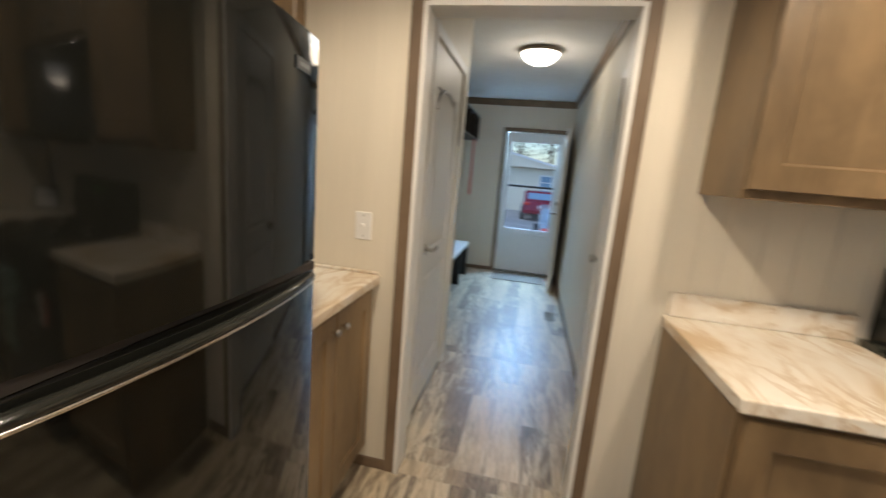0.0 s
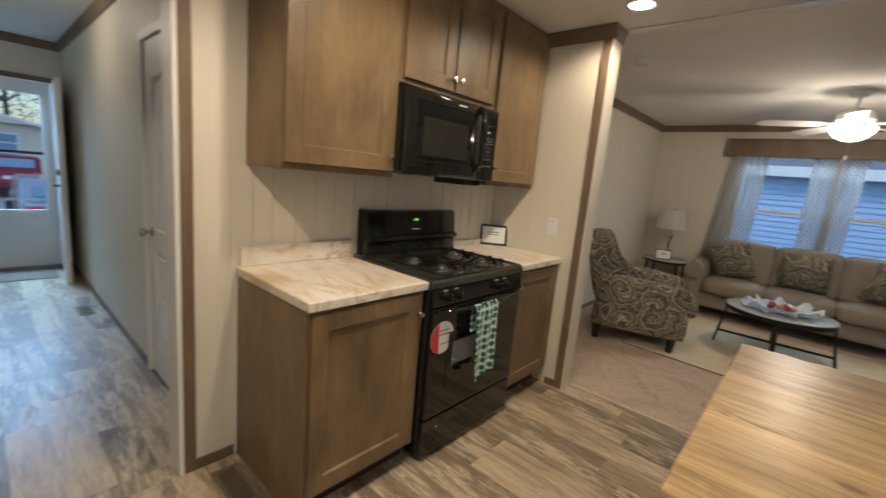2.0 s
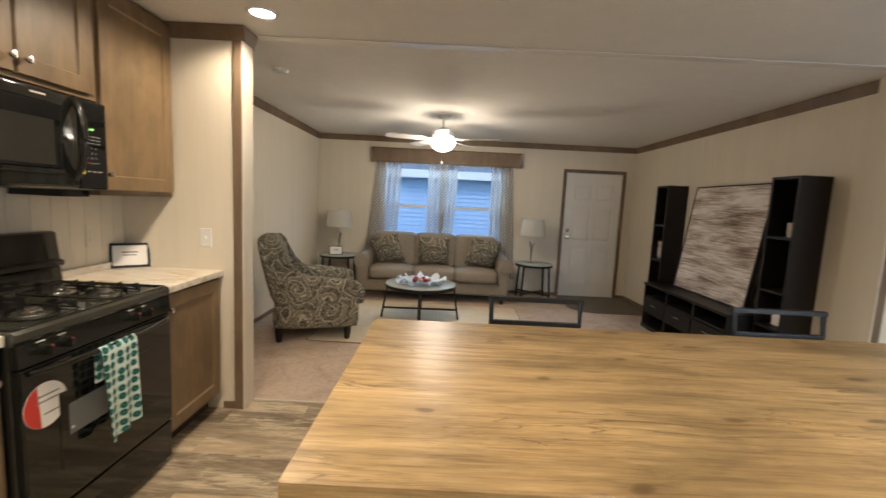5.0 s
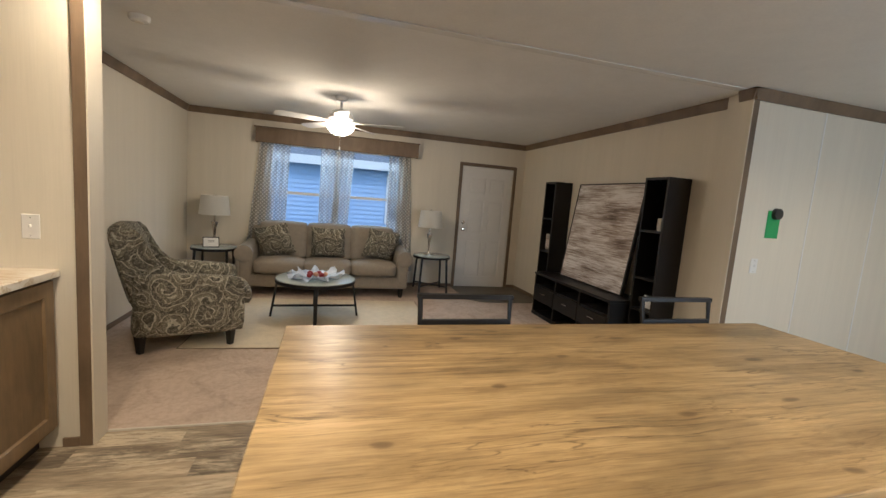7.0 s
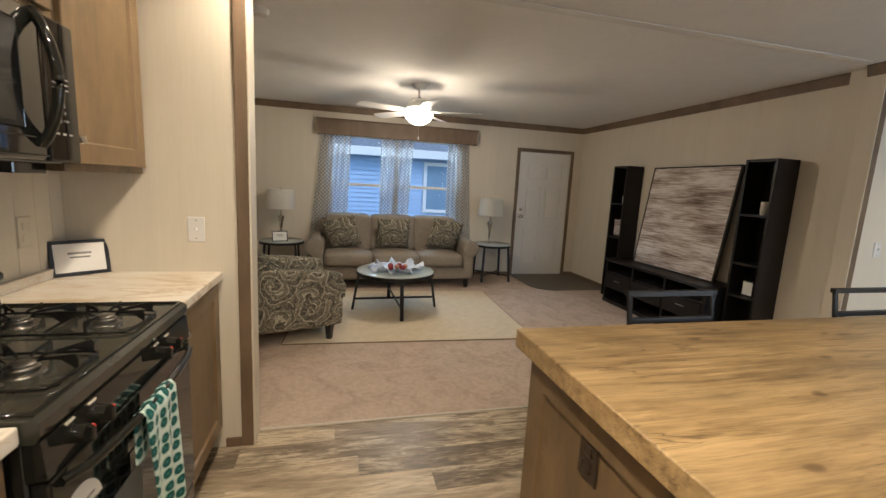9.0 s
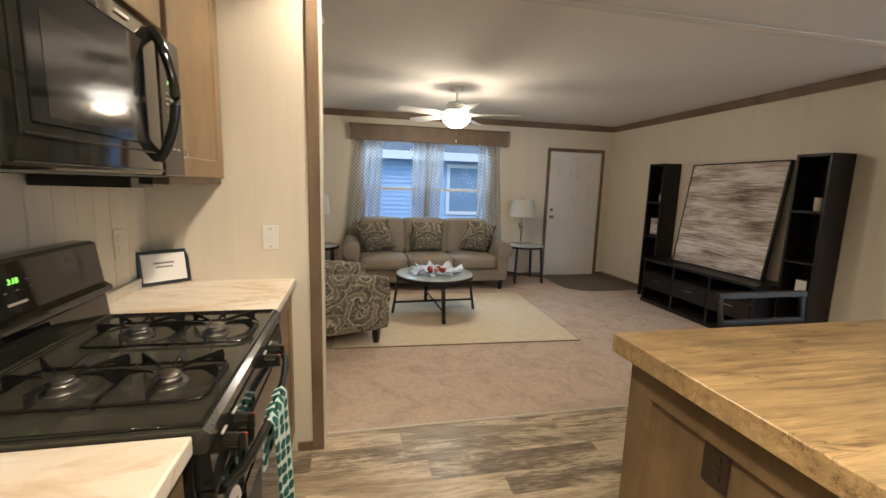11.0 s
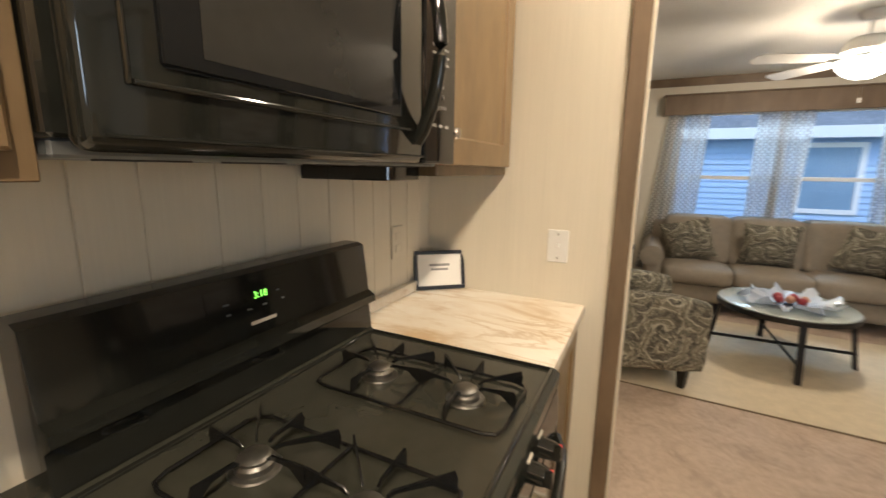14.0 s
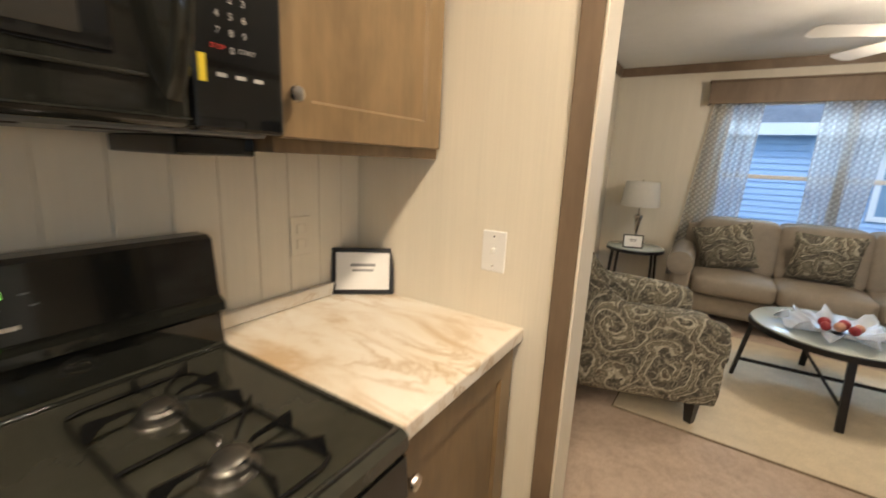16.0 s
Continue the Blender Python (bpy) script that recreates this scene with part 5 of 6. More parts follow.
for a, b, c, d in ((-4.15, -4.11, 0.9, 2.0), (-2.69, -2.65, 0.9, 2.0), (-4.11, -2.69, 0.9, 0.94), (-4.11, -2.69, 1.96, 2.0)):
    box(bm, WX - 0.08, WX - 0.03, a, b, c, d)
tagged(part("window_2", bm, M["gloss_white"]), "white kitchen window frame", "window", kind="structure")

# valance and sheer curtains
va = thing("valance", (FX - 0.06, -0.25, 1.98), "dark brown wooden valance box above the window", "valance")
bm = bmesh.new()
box(bm, FX - 0.12, FX - 0.105, -1.385, 0.885, 1.985, 2.185, 0.003)
box(bm, FX - 0.105, FX - 0.003, -1.385, -1.37, 1.985, 2.185, 0.002)
box(bm, FX - 0.105, FX - 0.003, 0.87, 0.885, 1.985, 2.185, 0.002)
part("board", bm, M["trim"], va)
part("cap", B(FX - 0.135, FX - 0.003, -1.40, 0.90, 2.186, 2.20, 0.003), M["trim"], va)


def curtain(y0, y1, b0, b1, z0, label, folds):
    """A gathered sheer panel from y0..y1 at the top to b0..b1 at the bottom."""
    bm = bmesh.new()
    nu, nv = folds * 8, 14
    rows = []
    for j in range(nv + 1):
        s = j / nv
        row = []
        for i in range(nu + 1):
            f = i / nu
            y = (y0 + (y1 - y0) * f) * (1 - s) + (b0 + (b1 - b0) * f) * s
            row.append(bm.verts.new((FX - 0.055 + 0.018 * math.sin(f * folds * 2 * math.pi + 0.6 * s), y, 2.10 + (z0 - 2.10) * s)))
        rows.append(row)
    for r0, r1 in zip(rows, rows[1:]):
        for i in range(nu):
            bm.faces.new((r0[i], r0[i + 1], r1[i + 1], r1[i]))
    solid("curtain", bm, M["sheer"], label, "curtain", 60, "sheer curtains at the window")


curtain(0.82, 0.43, 1.02, 0.50, 0.25, "pale patterned sheer curtain panel", 5)
curtain(0.02, -0.21, 0.03, -0.25, 0.25, "pale patterned sheer curtain panel beside the window mullion", 3)
curtain(-0.22, -0.455, -0.10, -0.36, 0.25, "pale patterned sheer curtain panel beside the window mullion", 3)
curtain(-0.95, -1.27, -0.98, -1.40, 0.25, "pale patterned sheer curtain panel", 5)

# ---- sofa ----
so = thing("sofa", (6.05, -0.14, 0.006), "taupe upholstered three-seat sofa with rolled arms", "sofa")
SX0, SY0, SY1 = 5.60, -1.22, 0.94
part("base", cushion(SX0 + 0.02, 6.38, SY0 + 0.02, SY1 - 0.02, 0.115, 0.31, 0.004), M["sofa"], so, "", 60)
w3 = (SY1 - SY0 - 0.36) / 3
for k in range(3):
    a = SY0 + 0.18 + w3 * k
    part("seat_cushion", cushion(SX0 - 0.03, 6.16, a + 0.003, a + w3 - 0.003, 0.300, 0.475, 0.018), M["sofa"], so, "", 60)
    bk = cushion(6.00, 6.28, a + 0.001, a + w3 - 0.001, 0.44, 0.925, 0.014, 8, 0.30)
    for v in bk.verts:
        v.co.x += (v.co.z - 0.44) * 0.16
    part("back_cushion", bk, M["sofa"], so, "", 60)
part("back_frame", cushion(6.22, 6.40, SY0 + 0.06, SY1 - 0.06, 0.12, 0.86, 0.004), M["sofa"], so, "", 60)
for y, sg in ((SY0 + 0.09, -1), (SY1 - 0.09, 1)):
    ar = part("arm", cushion(SX0 + 0.03, 6.36, y - 0.085, y + 0.085, 0.12, 0.56, 0.002), M["sofa"], so, "rolled sofa arm", 60)
    bm = C((SX0 + 0.01, y + sg * 0.02, 0.545), (6.34, y + sg * 0.02, 0.565), 0.108, 0.108, 28)
    part("roll", bm, M["sofa"], ar, "", 40)
    bm = lathe([(0.096, 0), (0.100, 0.008), (0.085, 0.014), (0.03, 0.010), (0.004, 0.012)], n=28)
    for v in bm.verts:
        a, b, h = v.co
        v.co = (SX0 + 0.012 - h, y + sg * 0.02 + a, 0.545 + b)
    part("arm_front", bm, M["sofa"], ar, "", 60)
for x in (5.68, 6.32):
    for y in (SY0 + 0.10, SY1 - 0.10):
        part("foot", C((x, y, 0.006), (x, y, 0.12), 0.028, 0.038, 4), M["black_wood"], so, "dark tapered wooden foot")


def throw_pillow(m, label):
    bm = bmesh.new()
    n = 10
    top, bot = [], []
    for sgn, rows in ((1, top), (-1, bot)):
        for j in range(n + 1):
            rows.append([])
            for i in range(n + 1):
                u, v = 2 * i / n - 1, 2 * j / n - 1
                pinch = 1 - 0.07 * (1 - u * u) * (v * v) - 0.0
                pinch2 = 1 - 0.07 * (1 - v * v) * (u * u)
                th = 0.08 * ((1 - u ** 4) * (1 - v ** 4)) ** 0.6
                rows[-1].append(bm.verts.new((0.228 * u * pinch2, sgn * th, 0.22 + 0.22 * v * pinch)))
        for j in range(n):
            for i in range(n):
                f = (rows[j][i], rows[j][i + 1], rows[j + 1][i + 1], rows[j + 1][i])
                bm.faces.new(f if sgn < 0 else f[::-1])
    bmesh.ops.remove_doubles(bm, verts=bm.verts, dist=0.0005)
    ob = solid("throw_pillow", bm, M["paisley"], label, "pillow", 60, "pillows on the sofa")
    ob.matrix_world = m


throw_pillow(pose(5.98, 0.49, 0.485, 0, 14, 80) @ pose(0, 0, 0, -16), "paisley throw pillow on the taupe sofa")
throw_pillow(pose(5.985, -0.13, 0.485, 0, 0, 90) @ pose(0, 0, 0, -17), "paisley throw pillow in the middle of the sofa")
throw_pillow(pose(5.97, -0.80, 0.490, 0, 0, 98) @ pose(0, 0, 0, -18, -10), "paisley throw pillow tilted in the sofa corner")

# ---- armchair, built facing -y at the origin ----
ac = thing("armchair", (0, 0, 0), "paisley upholstered armchair with dark wooden feet", "armchair")
part("base", cushion(-0.37, 0.37, -0.42, 0.36, 0.125, 0.34, 0.004), M["paisley"], ac, "", 60)
part("seat_cushion", cushion(-0.255, 0.255, -0.50, 0.24, 0.32, 0.485, 0.018), M["paisley"], ac, "", 60)
bk = cushion(-0.30, 0.30, 0.16, 0.36, 0.33, 0.985, 0.02)
for v in bk.verts:
    v.co.y += (v.co.z - 0.33) * 0.24
    v.co.x *= 1 + 0.06 * (v.co.z - 0.33)
part("backrest", bk, M["paisley"], ac, "", 60)
for sg in (-1, 1):
    bm = cushion(sg * 0.315 - 0.068, sg * 0.315 + 0.068, -0.43, 0.34, 0.135, 0.635, 0.004)
    for v in bm.verts:
        if v.co.z > 0.4:
            v.co.z -= max(0.0, -v.co.y - 0.0) * 0.10
            v.co.x += sg * (v.co.z - 0.4) * 0.08
    part("arm", bm, M["paisley"], ac, "", 60)
for sg in (-1, 1):
    side = [(0.34, 0.42), (-0.02, 0.56), (0.04, 0.625), (0.12, 0.665), (0.19, 0.74), (0.25, 0.85), (0.295, 0.945), (0.34, 0.985), (0.46, 0.985), (0.49, 0.95), (0.43, 0.70)]
    wing_bm = prism(side, "x", sg * 0.262, sg * 0.338)
    bmesh.ops.bevel(wing_bm, geom=[e for e in wing_bm.edges if abs(e.verts[0].co.x - e.verts[1].co.x) < 1e-5], offset=0.016, segments=3, affect="EDGES")
    part("wing", wing_bm, M["paisley"], ac, "padded wing between backrest and arm", 60)
for x in (-0.31, 0.31):
    for y in (-0.33, 0.30):
        part("foot", C((x, y, 0.0), (x, y, 0.14), 0.026, 0.042, 4), M["black_wood"], ac, "dark tapered wooden foot")
ac.matrix_basis = pose(4.10, 1.055, 0.012, 0, 0, 16.7)

# ---- rug ----
rg2 = thing("area_rug", (4.60, -0.15, 0.006), "cream area rug with a dark bound edge on beige carpet", "rug")
part("rug_surface", cushion(3.77, 5.47, -1.235, 0.99, 0.0065, 0.018, 0.0), M["rug"], rg2)
part("binding", tube([(3.765, -1.24, 0.0105), (5.475, -1.24, 0.0105), (5.475, 0.995, 0.0105), (3.765, 0.995, 0.0105)], 0.0055, 6, True), M["rug_edge"], rg2)
for o in rg2.children:
    o.rotation_euler.z = radians(-2.5)

# ---- coffee table ----
ct = thing("coffee_table", (4.74, -0.02, 0.018), "round frosted glass coffee table with a black metal frame", "table")
cx, cy = 4.74, -0.02
part("glass_top", lathe([(0.405, 0.436), (0.412, 0.440), (0.412, 0.446), (0.405, 0.450), (0.003, 0.4501)], (cx, cy, 0), 56), M["table_glass"], ct, "round frosted glass top", 40)
bm = lathe([(0.372, 0.404), (0.418, 0.404), (0.418, 0.436), (0.372, 0.436)], (cx, cy, 0), 56)
part("ring", bm, M["black_metal"], ct, "black ring under the glass", 40)
for k in range(4):
    a = math.radians(92 + 90 * k)
    c, s = math.cos(a), math.sin(a)
    lg = prism([(-0.018, -0.011), (0.018, -0.011), (0.018, 0.011), (-0.018, 0.011)], "z", 0, 1)
    for v in lg.verts:
        t = v.co.z
        u, w = v.co.x, v.co.y
        r = 0.455 - 0.065 * t
        v.co = (cx + (r + w) * c - u * s, cy + (r + w) * s + u * c, 0.020 + 0.41 * t)
    part("leg", lg, M["black_metal"], ct, "black splayed flat leg")
for a in (92, 182):
    c, s = math.cos(math.radians(a)), math.sin(math.radians(a))
    part("stretcher", tube([(cx - 0.43 * c, cy - 0.43 * s, 0.135), (cx + 0.43 * c, cy + 0.43 * s, 0.135)], 0.012, 4), M["black_metal"], ct, "crossed lower stretcher")

# wavy dish with balls
dish = thing("decorative_bowl", (4.66, -0.02, 0.451), "ruffled silver and white decorative bowl with red and tan balls", "bowl")
bm = bmesh.new()
rows = []
for j in range(9):
    s = j / 8
    ring = []
    for i in range(64):
        a = 2 * math.pi * i / 64
        wav = 0.024 * s * s * math.sin(8 * a + 0.7) + 0.020 * s * s * math.sin(17 * a)
        r = 0.035 + 0.235 * s + 0.036 * s * math.sin(9 * a + 2) + 0.012 * s * math.sin(23 * a)
        ring.append(bm.verts.new((4.66 + r * math.cos(a), -0.02 + r * math.sin(a), 0.456 + 0.055 * s ** 1.6 + wav)))
    rows.append(ring)
for r0, r1 in zip(rows, rows[1:]):
    for i in range(64):
        bm.faces.new((r0[i], r0[(i + 1) % 64], r1[(i + 1) % 64], r1[i]))
bm.faces.new(rows[0][::-1])
bmesh.ops.solidify(bm, geom=bm.faces[:], thickness=0.004)
part("bowl", bm, plain("silvered_ceramic", (0.76, 0.80, 0.88), 0.22, 0.3, 0.2, 14, 0.2), dish, "ruffled silver and white bowl", 60)
for (dx, dy, r, m) in ((0.03, 0.062, 0.031, "candle_red"), (-0.022, 0.002, 0.029, "candle_tan"), (0.042, -0.03, 0.031, "candle_red"), (-0.045, 0.068, 0.027, "candle_red"), (-0.05, -0.058, 0.029, "candle_red"), (0.03, -0.095, 0.026, "candle_tan")):
    part("ball", ball(bmesh.new(), (4.66 + dx, -0.02 + dy, 0.470 + r), r), M[m], dish, "", 60)


# ---- end tables and lamps ----
def end_table(x, y, label):
    th = thing("end_table", (x, y, 0.006), label, "table", "end tables beside the sofa")
    part("glass_top", lathe([(0.268, 0.540), (0.275, 0.544), (0.275, 0.551), (0.268, 0.555), (0.003, 0.5551)], (x, y, 0), 44), M["table_glass"], th, "round frosted glass top", 40)
    part("ring", lathe([(0.245, 0.512), (0.280, 0.512), (0.280, 0.540), (0.245, 0.540)], (x, y, 0), 44), M["black_metal"], th, "black ring under the glass", 40)
    for k in range(4):
        a = math.radians(45 + 90 * k)
        c, s = math.cos(a), math.sin(a)
        part("leg", tube([(x + 0.30 * c, y + 0.30 * s, 0.006), (x + 0.262 * c, y + 0.262 * s, 0.515)], 0.019, 4), M["black_metal"], th, "black splayed leg")
    for a in (45, 135):
        c, s = math.cos(math.radians(a)), math.sin(math.radians(a))
        part("stretcher", tube([(x - 0.285 * c, y - 0.285 * s, 0.10), (x + 0.285 * c, y + 0.285 * s, 0.10)], 0.011, 4), M["black_metal"], th, "crossed lower stretcher")


def table_lamp(x, y, label):
    th = thing("table_lamp", (x, y, 0.555), label, "lamp", "lamps on the end tables")
    part("foot", lathe([(0.065, 0.0), (0.065, 0.012), (0.02, 0.02), (0.004, 0.021)], (x, y, 0.5555), 28), M["steel"], th, "", 40)
    bm = lathe([(0.020, 0.019), (0.012, 0.05), (0.014, 0.13), (0.026, 0.22), (0.042, 0.30), (0.040, 0.318), (0.010, 0.33), (0.008, 0.41)], (x, y, 0.5555), 6)
    for v in bm.verts:
        a = (v.co.z - 0.5555) * 5.0
        dx, dy = v.co.x - x, v.co.y - y
        v.co.x, v.co.y = x + dx * math.cos(a) - dy * math.sin(a), y + dx * math.sin(a) + dy * math.cos(a)
    part("stem", bm, M["steel"], th, "twisted silver stem")
    bm = bmesh.new()
    n = 40
    lo = [bm.verts.new((x + 0.188 * math.cos(2 * math.pi * i / n), y + 0.188 * math.sin(2 * math.pi * i / n), 0.968)) for i in range(n)]
    hi = [bm.verts.new((x + 0.160 * math.cos(2 * math.pi * i / n), y + 0.160 * math.sin(2 * math.pi * i / n), 1.222)) for i in range(n)]
    for i in range(n):
        bm.faces.new((lo[i], lo[(i + 1) % n], hi[(i + 1) % n], hi[i]))
    bmesh.ops.solidify(bm, geom=bm.faces[:], thickness=0.003)
    part("shade", bm, M["shade"], th, "white tapered drum shade", 40)
    part("finial", lathe([(0.004, 0), (0.008, 0.008), (0.003, 0.02)], (x, y, 1.222), 12), M["steel"], th)
    part("spider", tube([(x - 0.16, y, 1.218), (x + 0.16, y, 1.218)], 0.003, 6), M["steel"], th)
    part("harp", tube([(x, y, 0.96), (x, y, 1.22)], 0.003, 6), M["steel"], th)


end_table(6.16, 1.32, "round glass end table with black legs beside the armchair")
end_table(6.16, -1.655, "round glass end table with black legs beside the front door")
table_lamp(6.20, 1.335, "white-shaded table lamp with silver stem beside a framed sign")
table_lamp(6.20, -1.61, "white-shaded table lamp with silver stem near the front door")
framed_sign("small white printed sign in a dark frame on the end table", pose(5.99, 1.32, 0.5565, -14, 0, -72), 0.19, 0.135, 0.010)

# ---- wall unit ----
def tower(x0, x1, label):
    th = thing("bookcase", ((x0 + x1) / 2, -3.07, 0.006), label, "bookcase", "towers of the wall unit")
    y0, y1, h, t = -3.195, -2.95, 1.742, 0.022
    for a in (x0, x1 - t):
        part("side_panel", B(a, a + t, y0, y1, 0.006, h, 0.0015), M["black_wood"], th)
    part("back_panel", B(x0 + t, x1 - t, y0, y0 + 0.008, 0.04, h - t), M["black_wood"], th)
    for z in (0.04, 0.50, 0.80, 1.24, h - t):
        part("shelf", B(x0 + t, x1 - t, y0 + 0.008, y1 - 0.002, z, z + t, 0.001), M["black_wood"], th)
    return th


tower(4.98, 5.25, "tall narrow espresso bookcase tower with a few ornaments")
tower(3.10, 3.385, "tall narrow espresso bookcase tower beside the leaning canvas")
cs = thing("tv_console", (4.18, -2.97, 0.006), "low espresso media console with drawers and open bays", "tv stand")
cx0, cx1, cy0, cy1 = 3.42, 4.94, -3.19, -2.755
part("top", B(cx0, cx1, cy0, cy1, 0.53, 0.558, 0.002), M["black_wood"], cs)
for x in (cx0, cx1 - 0.03, 3.92, 4.42):
    part("upright", B(x, x + 0.03, cy0, cy1 - 0.012, 0.05, 0.53, 0.001), M["black_wood"], cs)
part("plinth", B(cx0, cx1, cy0, cy1 - 0.008, 0.006, 0.05), M["black_wood"], cs)
part("back_panel", B(cx0 + 0.03, cx1 - 0.03, cy0, cy0 + 0.01, 0.05, 0.53), M["black_wood"], cs)
part("shelf", B(cx0 + 0.03, cx1 - 0.03, cy0 + 0.01, cy1 - 0.02, 0.385, 0.405), M["black_wood"], cs)
for a, b in ((3.45, 3.92), (3.95, 4.42), (4.45, 4.91)):
    d = part("drawer", B(a + 0.004, b - 0.004, cy1 - 0.35, cy1 - 0.006, 0.20, 0.38, 0.002), M["black_wood"], cs)
    part("handle", B((a + b) / 2 - 0.055, (a + b) / 2 + 0.055, cy1 - 0.006, cy1 + 0.010, 0.305, 0.315, 0.003), M["steel"], d, "thin nickel bar handle")
cv = thing("canvas_picture", (0, 0, 0), "large leaning canvas with streaked brown, grey and white bands", "picture")
part("canvas", B(-0.565, 0.565, -0.016, 0.012, 0.012, 1.155, 0.001), M["canvas"], cv, "streaked abstract canvas")
bm = bmesh.new()
for a, b, c, d in ((-0.58, 0.58, 0.0, 0.012), (-0.58, 0.58, 1.155, 1.168), (-0.58, -0.565, 0.012, 1.155), (0.565, 0.58, 0.012, 1.155)):
    box(bm, a, b, -0.02, 0.02, c, d)
part("frame", bm, M["black_wood"], cv, "thin dark frame")
cv.matrix_basis = pose(4.165, -3.02, 0.560, -7.5, 0, 180)


def tumbler(x, y, z, r, h, mat, label, name="candle_holder"):
    solid(name, lathe([(r * 0.82, 0), (r, h * 0.3), (r, h), (r * 0.9, h), (r * 0.88, h * 0.35), (0.003, h * 0.3)], (x, y, z), 24), M[mat], label, "ornament", 40)


tumbler(3.20, -3.02, 1.2625, 0.034, 0.115, "mug", "cream speckled candle holder on a dark shelf")
tumbler(5.05, -3.02, 1.2625, 0.034, 0.10, "mug", "cream candle holder on a dark shelf")
bx = thing("photo_frame", (5.115, -3.02, 0.8225), "dark framed grey patterned photo on a dark shelf", "photo frame")
part("frame", B(5.02, 5.21, -3.03, -3.012, 0.8225, 1.06, 0.003), M["black_wood"], bx)
part("picture", B(5.035, 5.195, -3.012, -3.009, 0.84, 1.045), M["canvas"], bx, "grey patterned picture")
bx = thing("photo_frame", (3.24, -3.02, 0.5225), "small pale photo block on a dark shelf", "photo frame")
part("frame", B(3.19, 3.30, -3.05, -3.03, 0.5225, 0.66, 0.003), M["black_wood"], bx)
part("picture", B(3.20, 3.29, -3.03, -3.027, 0.532, 0.65), M["paper"], bx)
bx = thing("card", (5.10, -3.0, 0.0625), "small white card on the lowest dark shelf", "card")
part("sheet", B(5.06, 5.14, -3.005, -3.0, 0.0625, 0.20), M["paper"], bx)

# vinyl landing inside the front door
pts = [(6.46, -2.08), (5.75, -2.08)] + [(5.75 - 0.32 * math.sin(a), -2.40 + 0.32 * math.cos(a)) for a in np.linspace(0.15, math.pi / 2, 8)] + [(5.43, -3.18), (6.46, -3.18)]
land = tagged(part("floor_landing", prism(pts, "z", 0.0065, 0.011), plain("dark_vinyl_landing", (0.11, 0.09, 0.065), 0.45, 0, 0.3, 9, 0.1)), "dark wood-look vinyl landing inside the front door", "floor", kind="structure")

# green hanging tag and thermostat on the partition
tg = thing("hanging_tag", (PX, -3.48, 1.40), "green hanging card behind a round black thermostat", "tag")
part("card", B(PX - 0.004, PX - 0.001, -3.545, -3.412, 1.290, 1.505, 0.001), M["green"], tg, "green card")
part("dial", C((PX - 0.004, -3.49, 1.482), (PX - 0.032, -3.49, 1.482), 0.046, 0.042, 28), M["slate"], tg, "round black dial", 40)

# ---- hallway things ----
bn = thing("bench", (-0.84, 4.75, 0), "white hallway bench with open dark cubbies below", "bench")
part("seat", B(HN + 0.004, -0.675, 3.9, 5.60, 0.42, 0.455, 0.004), M["white"], bn)
for y in (3.9, 4.46, 5.02, 5.57):
    part("divider", B(HN + 0.004, -0.69, y, y + 0.03, 0.0, 0.42), M["black_wood"], bn)
part("back_panel", B(HN + 0.004, HN + 0.014, 3.93, 5.57, 0.02, 0.42), M["black_wood"], bn)
hk = thing("coat_rack", (HN, 5.2, 1.7), "dark wooden coat rack with cubbies and hooks", "coat rack")
part("shelf", B(HN + 0.002, -0.695, 4.5, 5.65, 2.06, 2.085, 0.002), M["black_wood"], hk)
part("shelf", B(HN + 0.002, -0.695, 4.5, 5.65, 1.78, 1.80, 0.002), M["black_wood"], hk)
for y in (4.5, 4.88, 5.25, 5.63):
    part("divider", B(HN + 0.002, -0.695, y, y + 0.02, 1.80, 2.06), M["black_wood"], hk)
part("hook_board", B(HN + 0.002, HN + 0.022, 4.5, 5.65, 1.62, 1.72, 0.002), M["black_wood"], hk)
for y in (4.65, 4.95, 5.25, 5.52):
    part("hook", tube([(HN + 0.022, y, 1.69), (HN + 0.06, y, 1.67), (HN + 0.075, y, 1.64), (HN + 0.065, y, 1.62)], 0.006, 6), M["steel"], hk, "", 60)
sc = thing("scarf", (HN + 0.27, 5.52, 1.3), "dark red scarf hanging from the coat rack", "scarf")
bm = bmesh.new()
rows = [[bm.verts.new((HN + 0.27 + 0.012 * math.sin(f * 9), 5.52 + (f - 0.5) * (0.05 + 0.03 * j / 8), 1.79 - 0.70 * j / 8)) for f in np.linspace(0, 1, 9)] for j in range(9)]
for r0, r1 in zip(rows, rows[1:]):
    for i in range(8):
        bm.faces.new((r0[i], r0[i + 1], r1[i + 1], r1[i]))
bmesh.ops.solidify(bm, geom=bm.faces[:], thickness=0.006)
part("cloth", bm, M["red"], sc, "", 60)
solid("doormat", B(-0.33, 0.36, 5.55, 5.98, 0.0, 0.008, 0.003), plain("brown_mat", (0.16, 0.13, 0.10), 0.95, 0, 0.3, 120, 0.6), "brown doormat inside the back door", "mat")


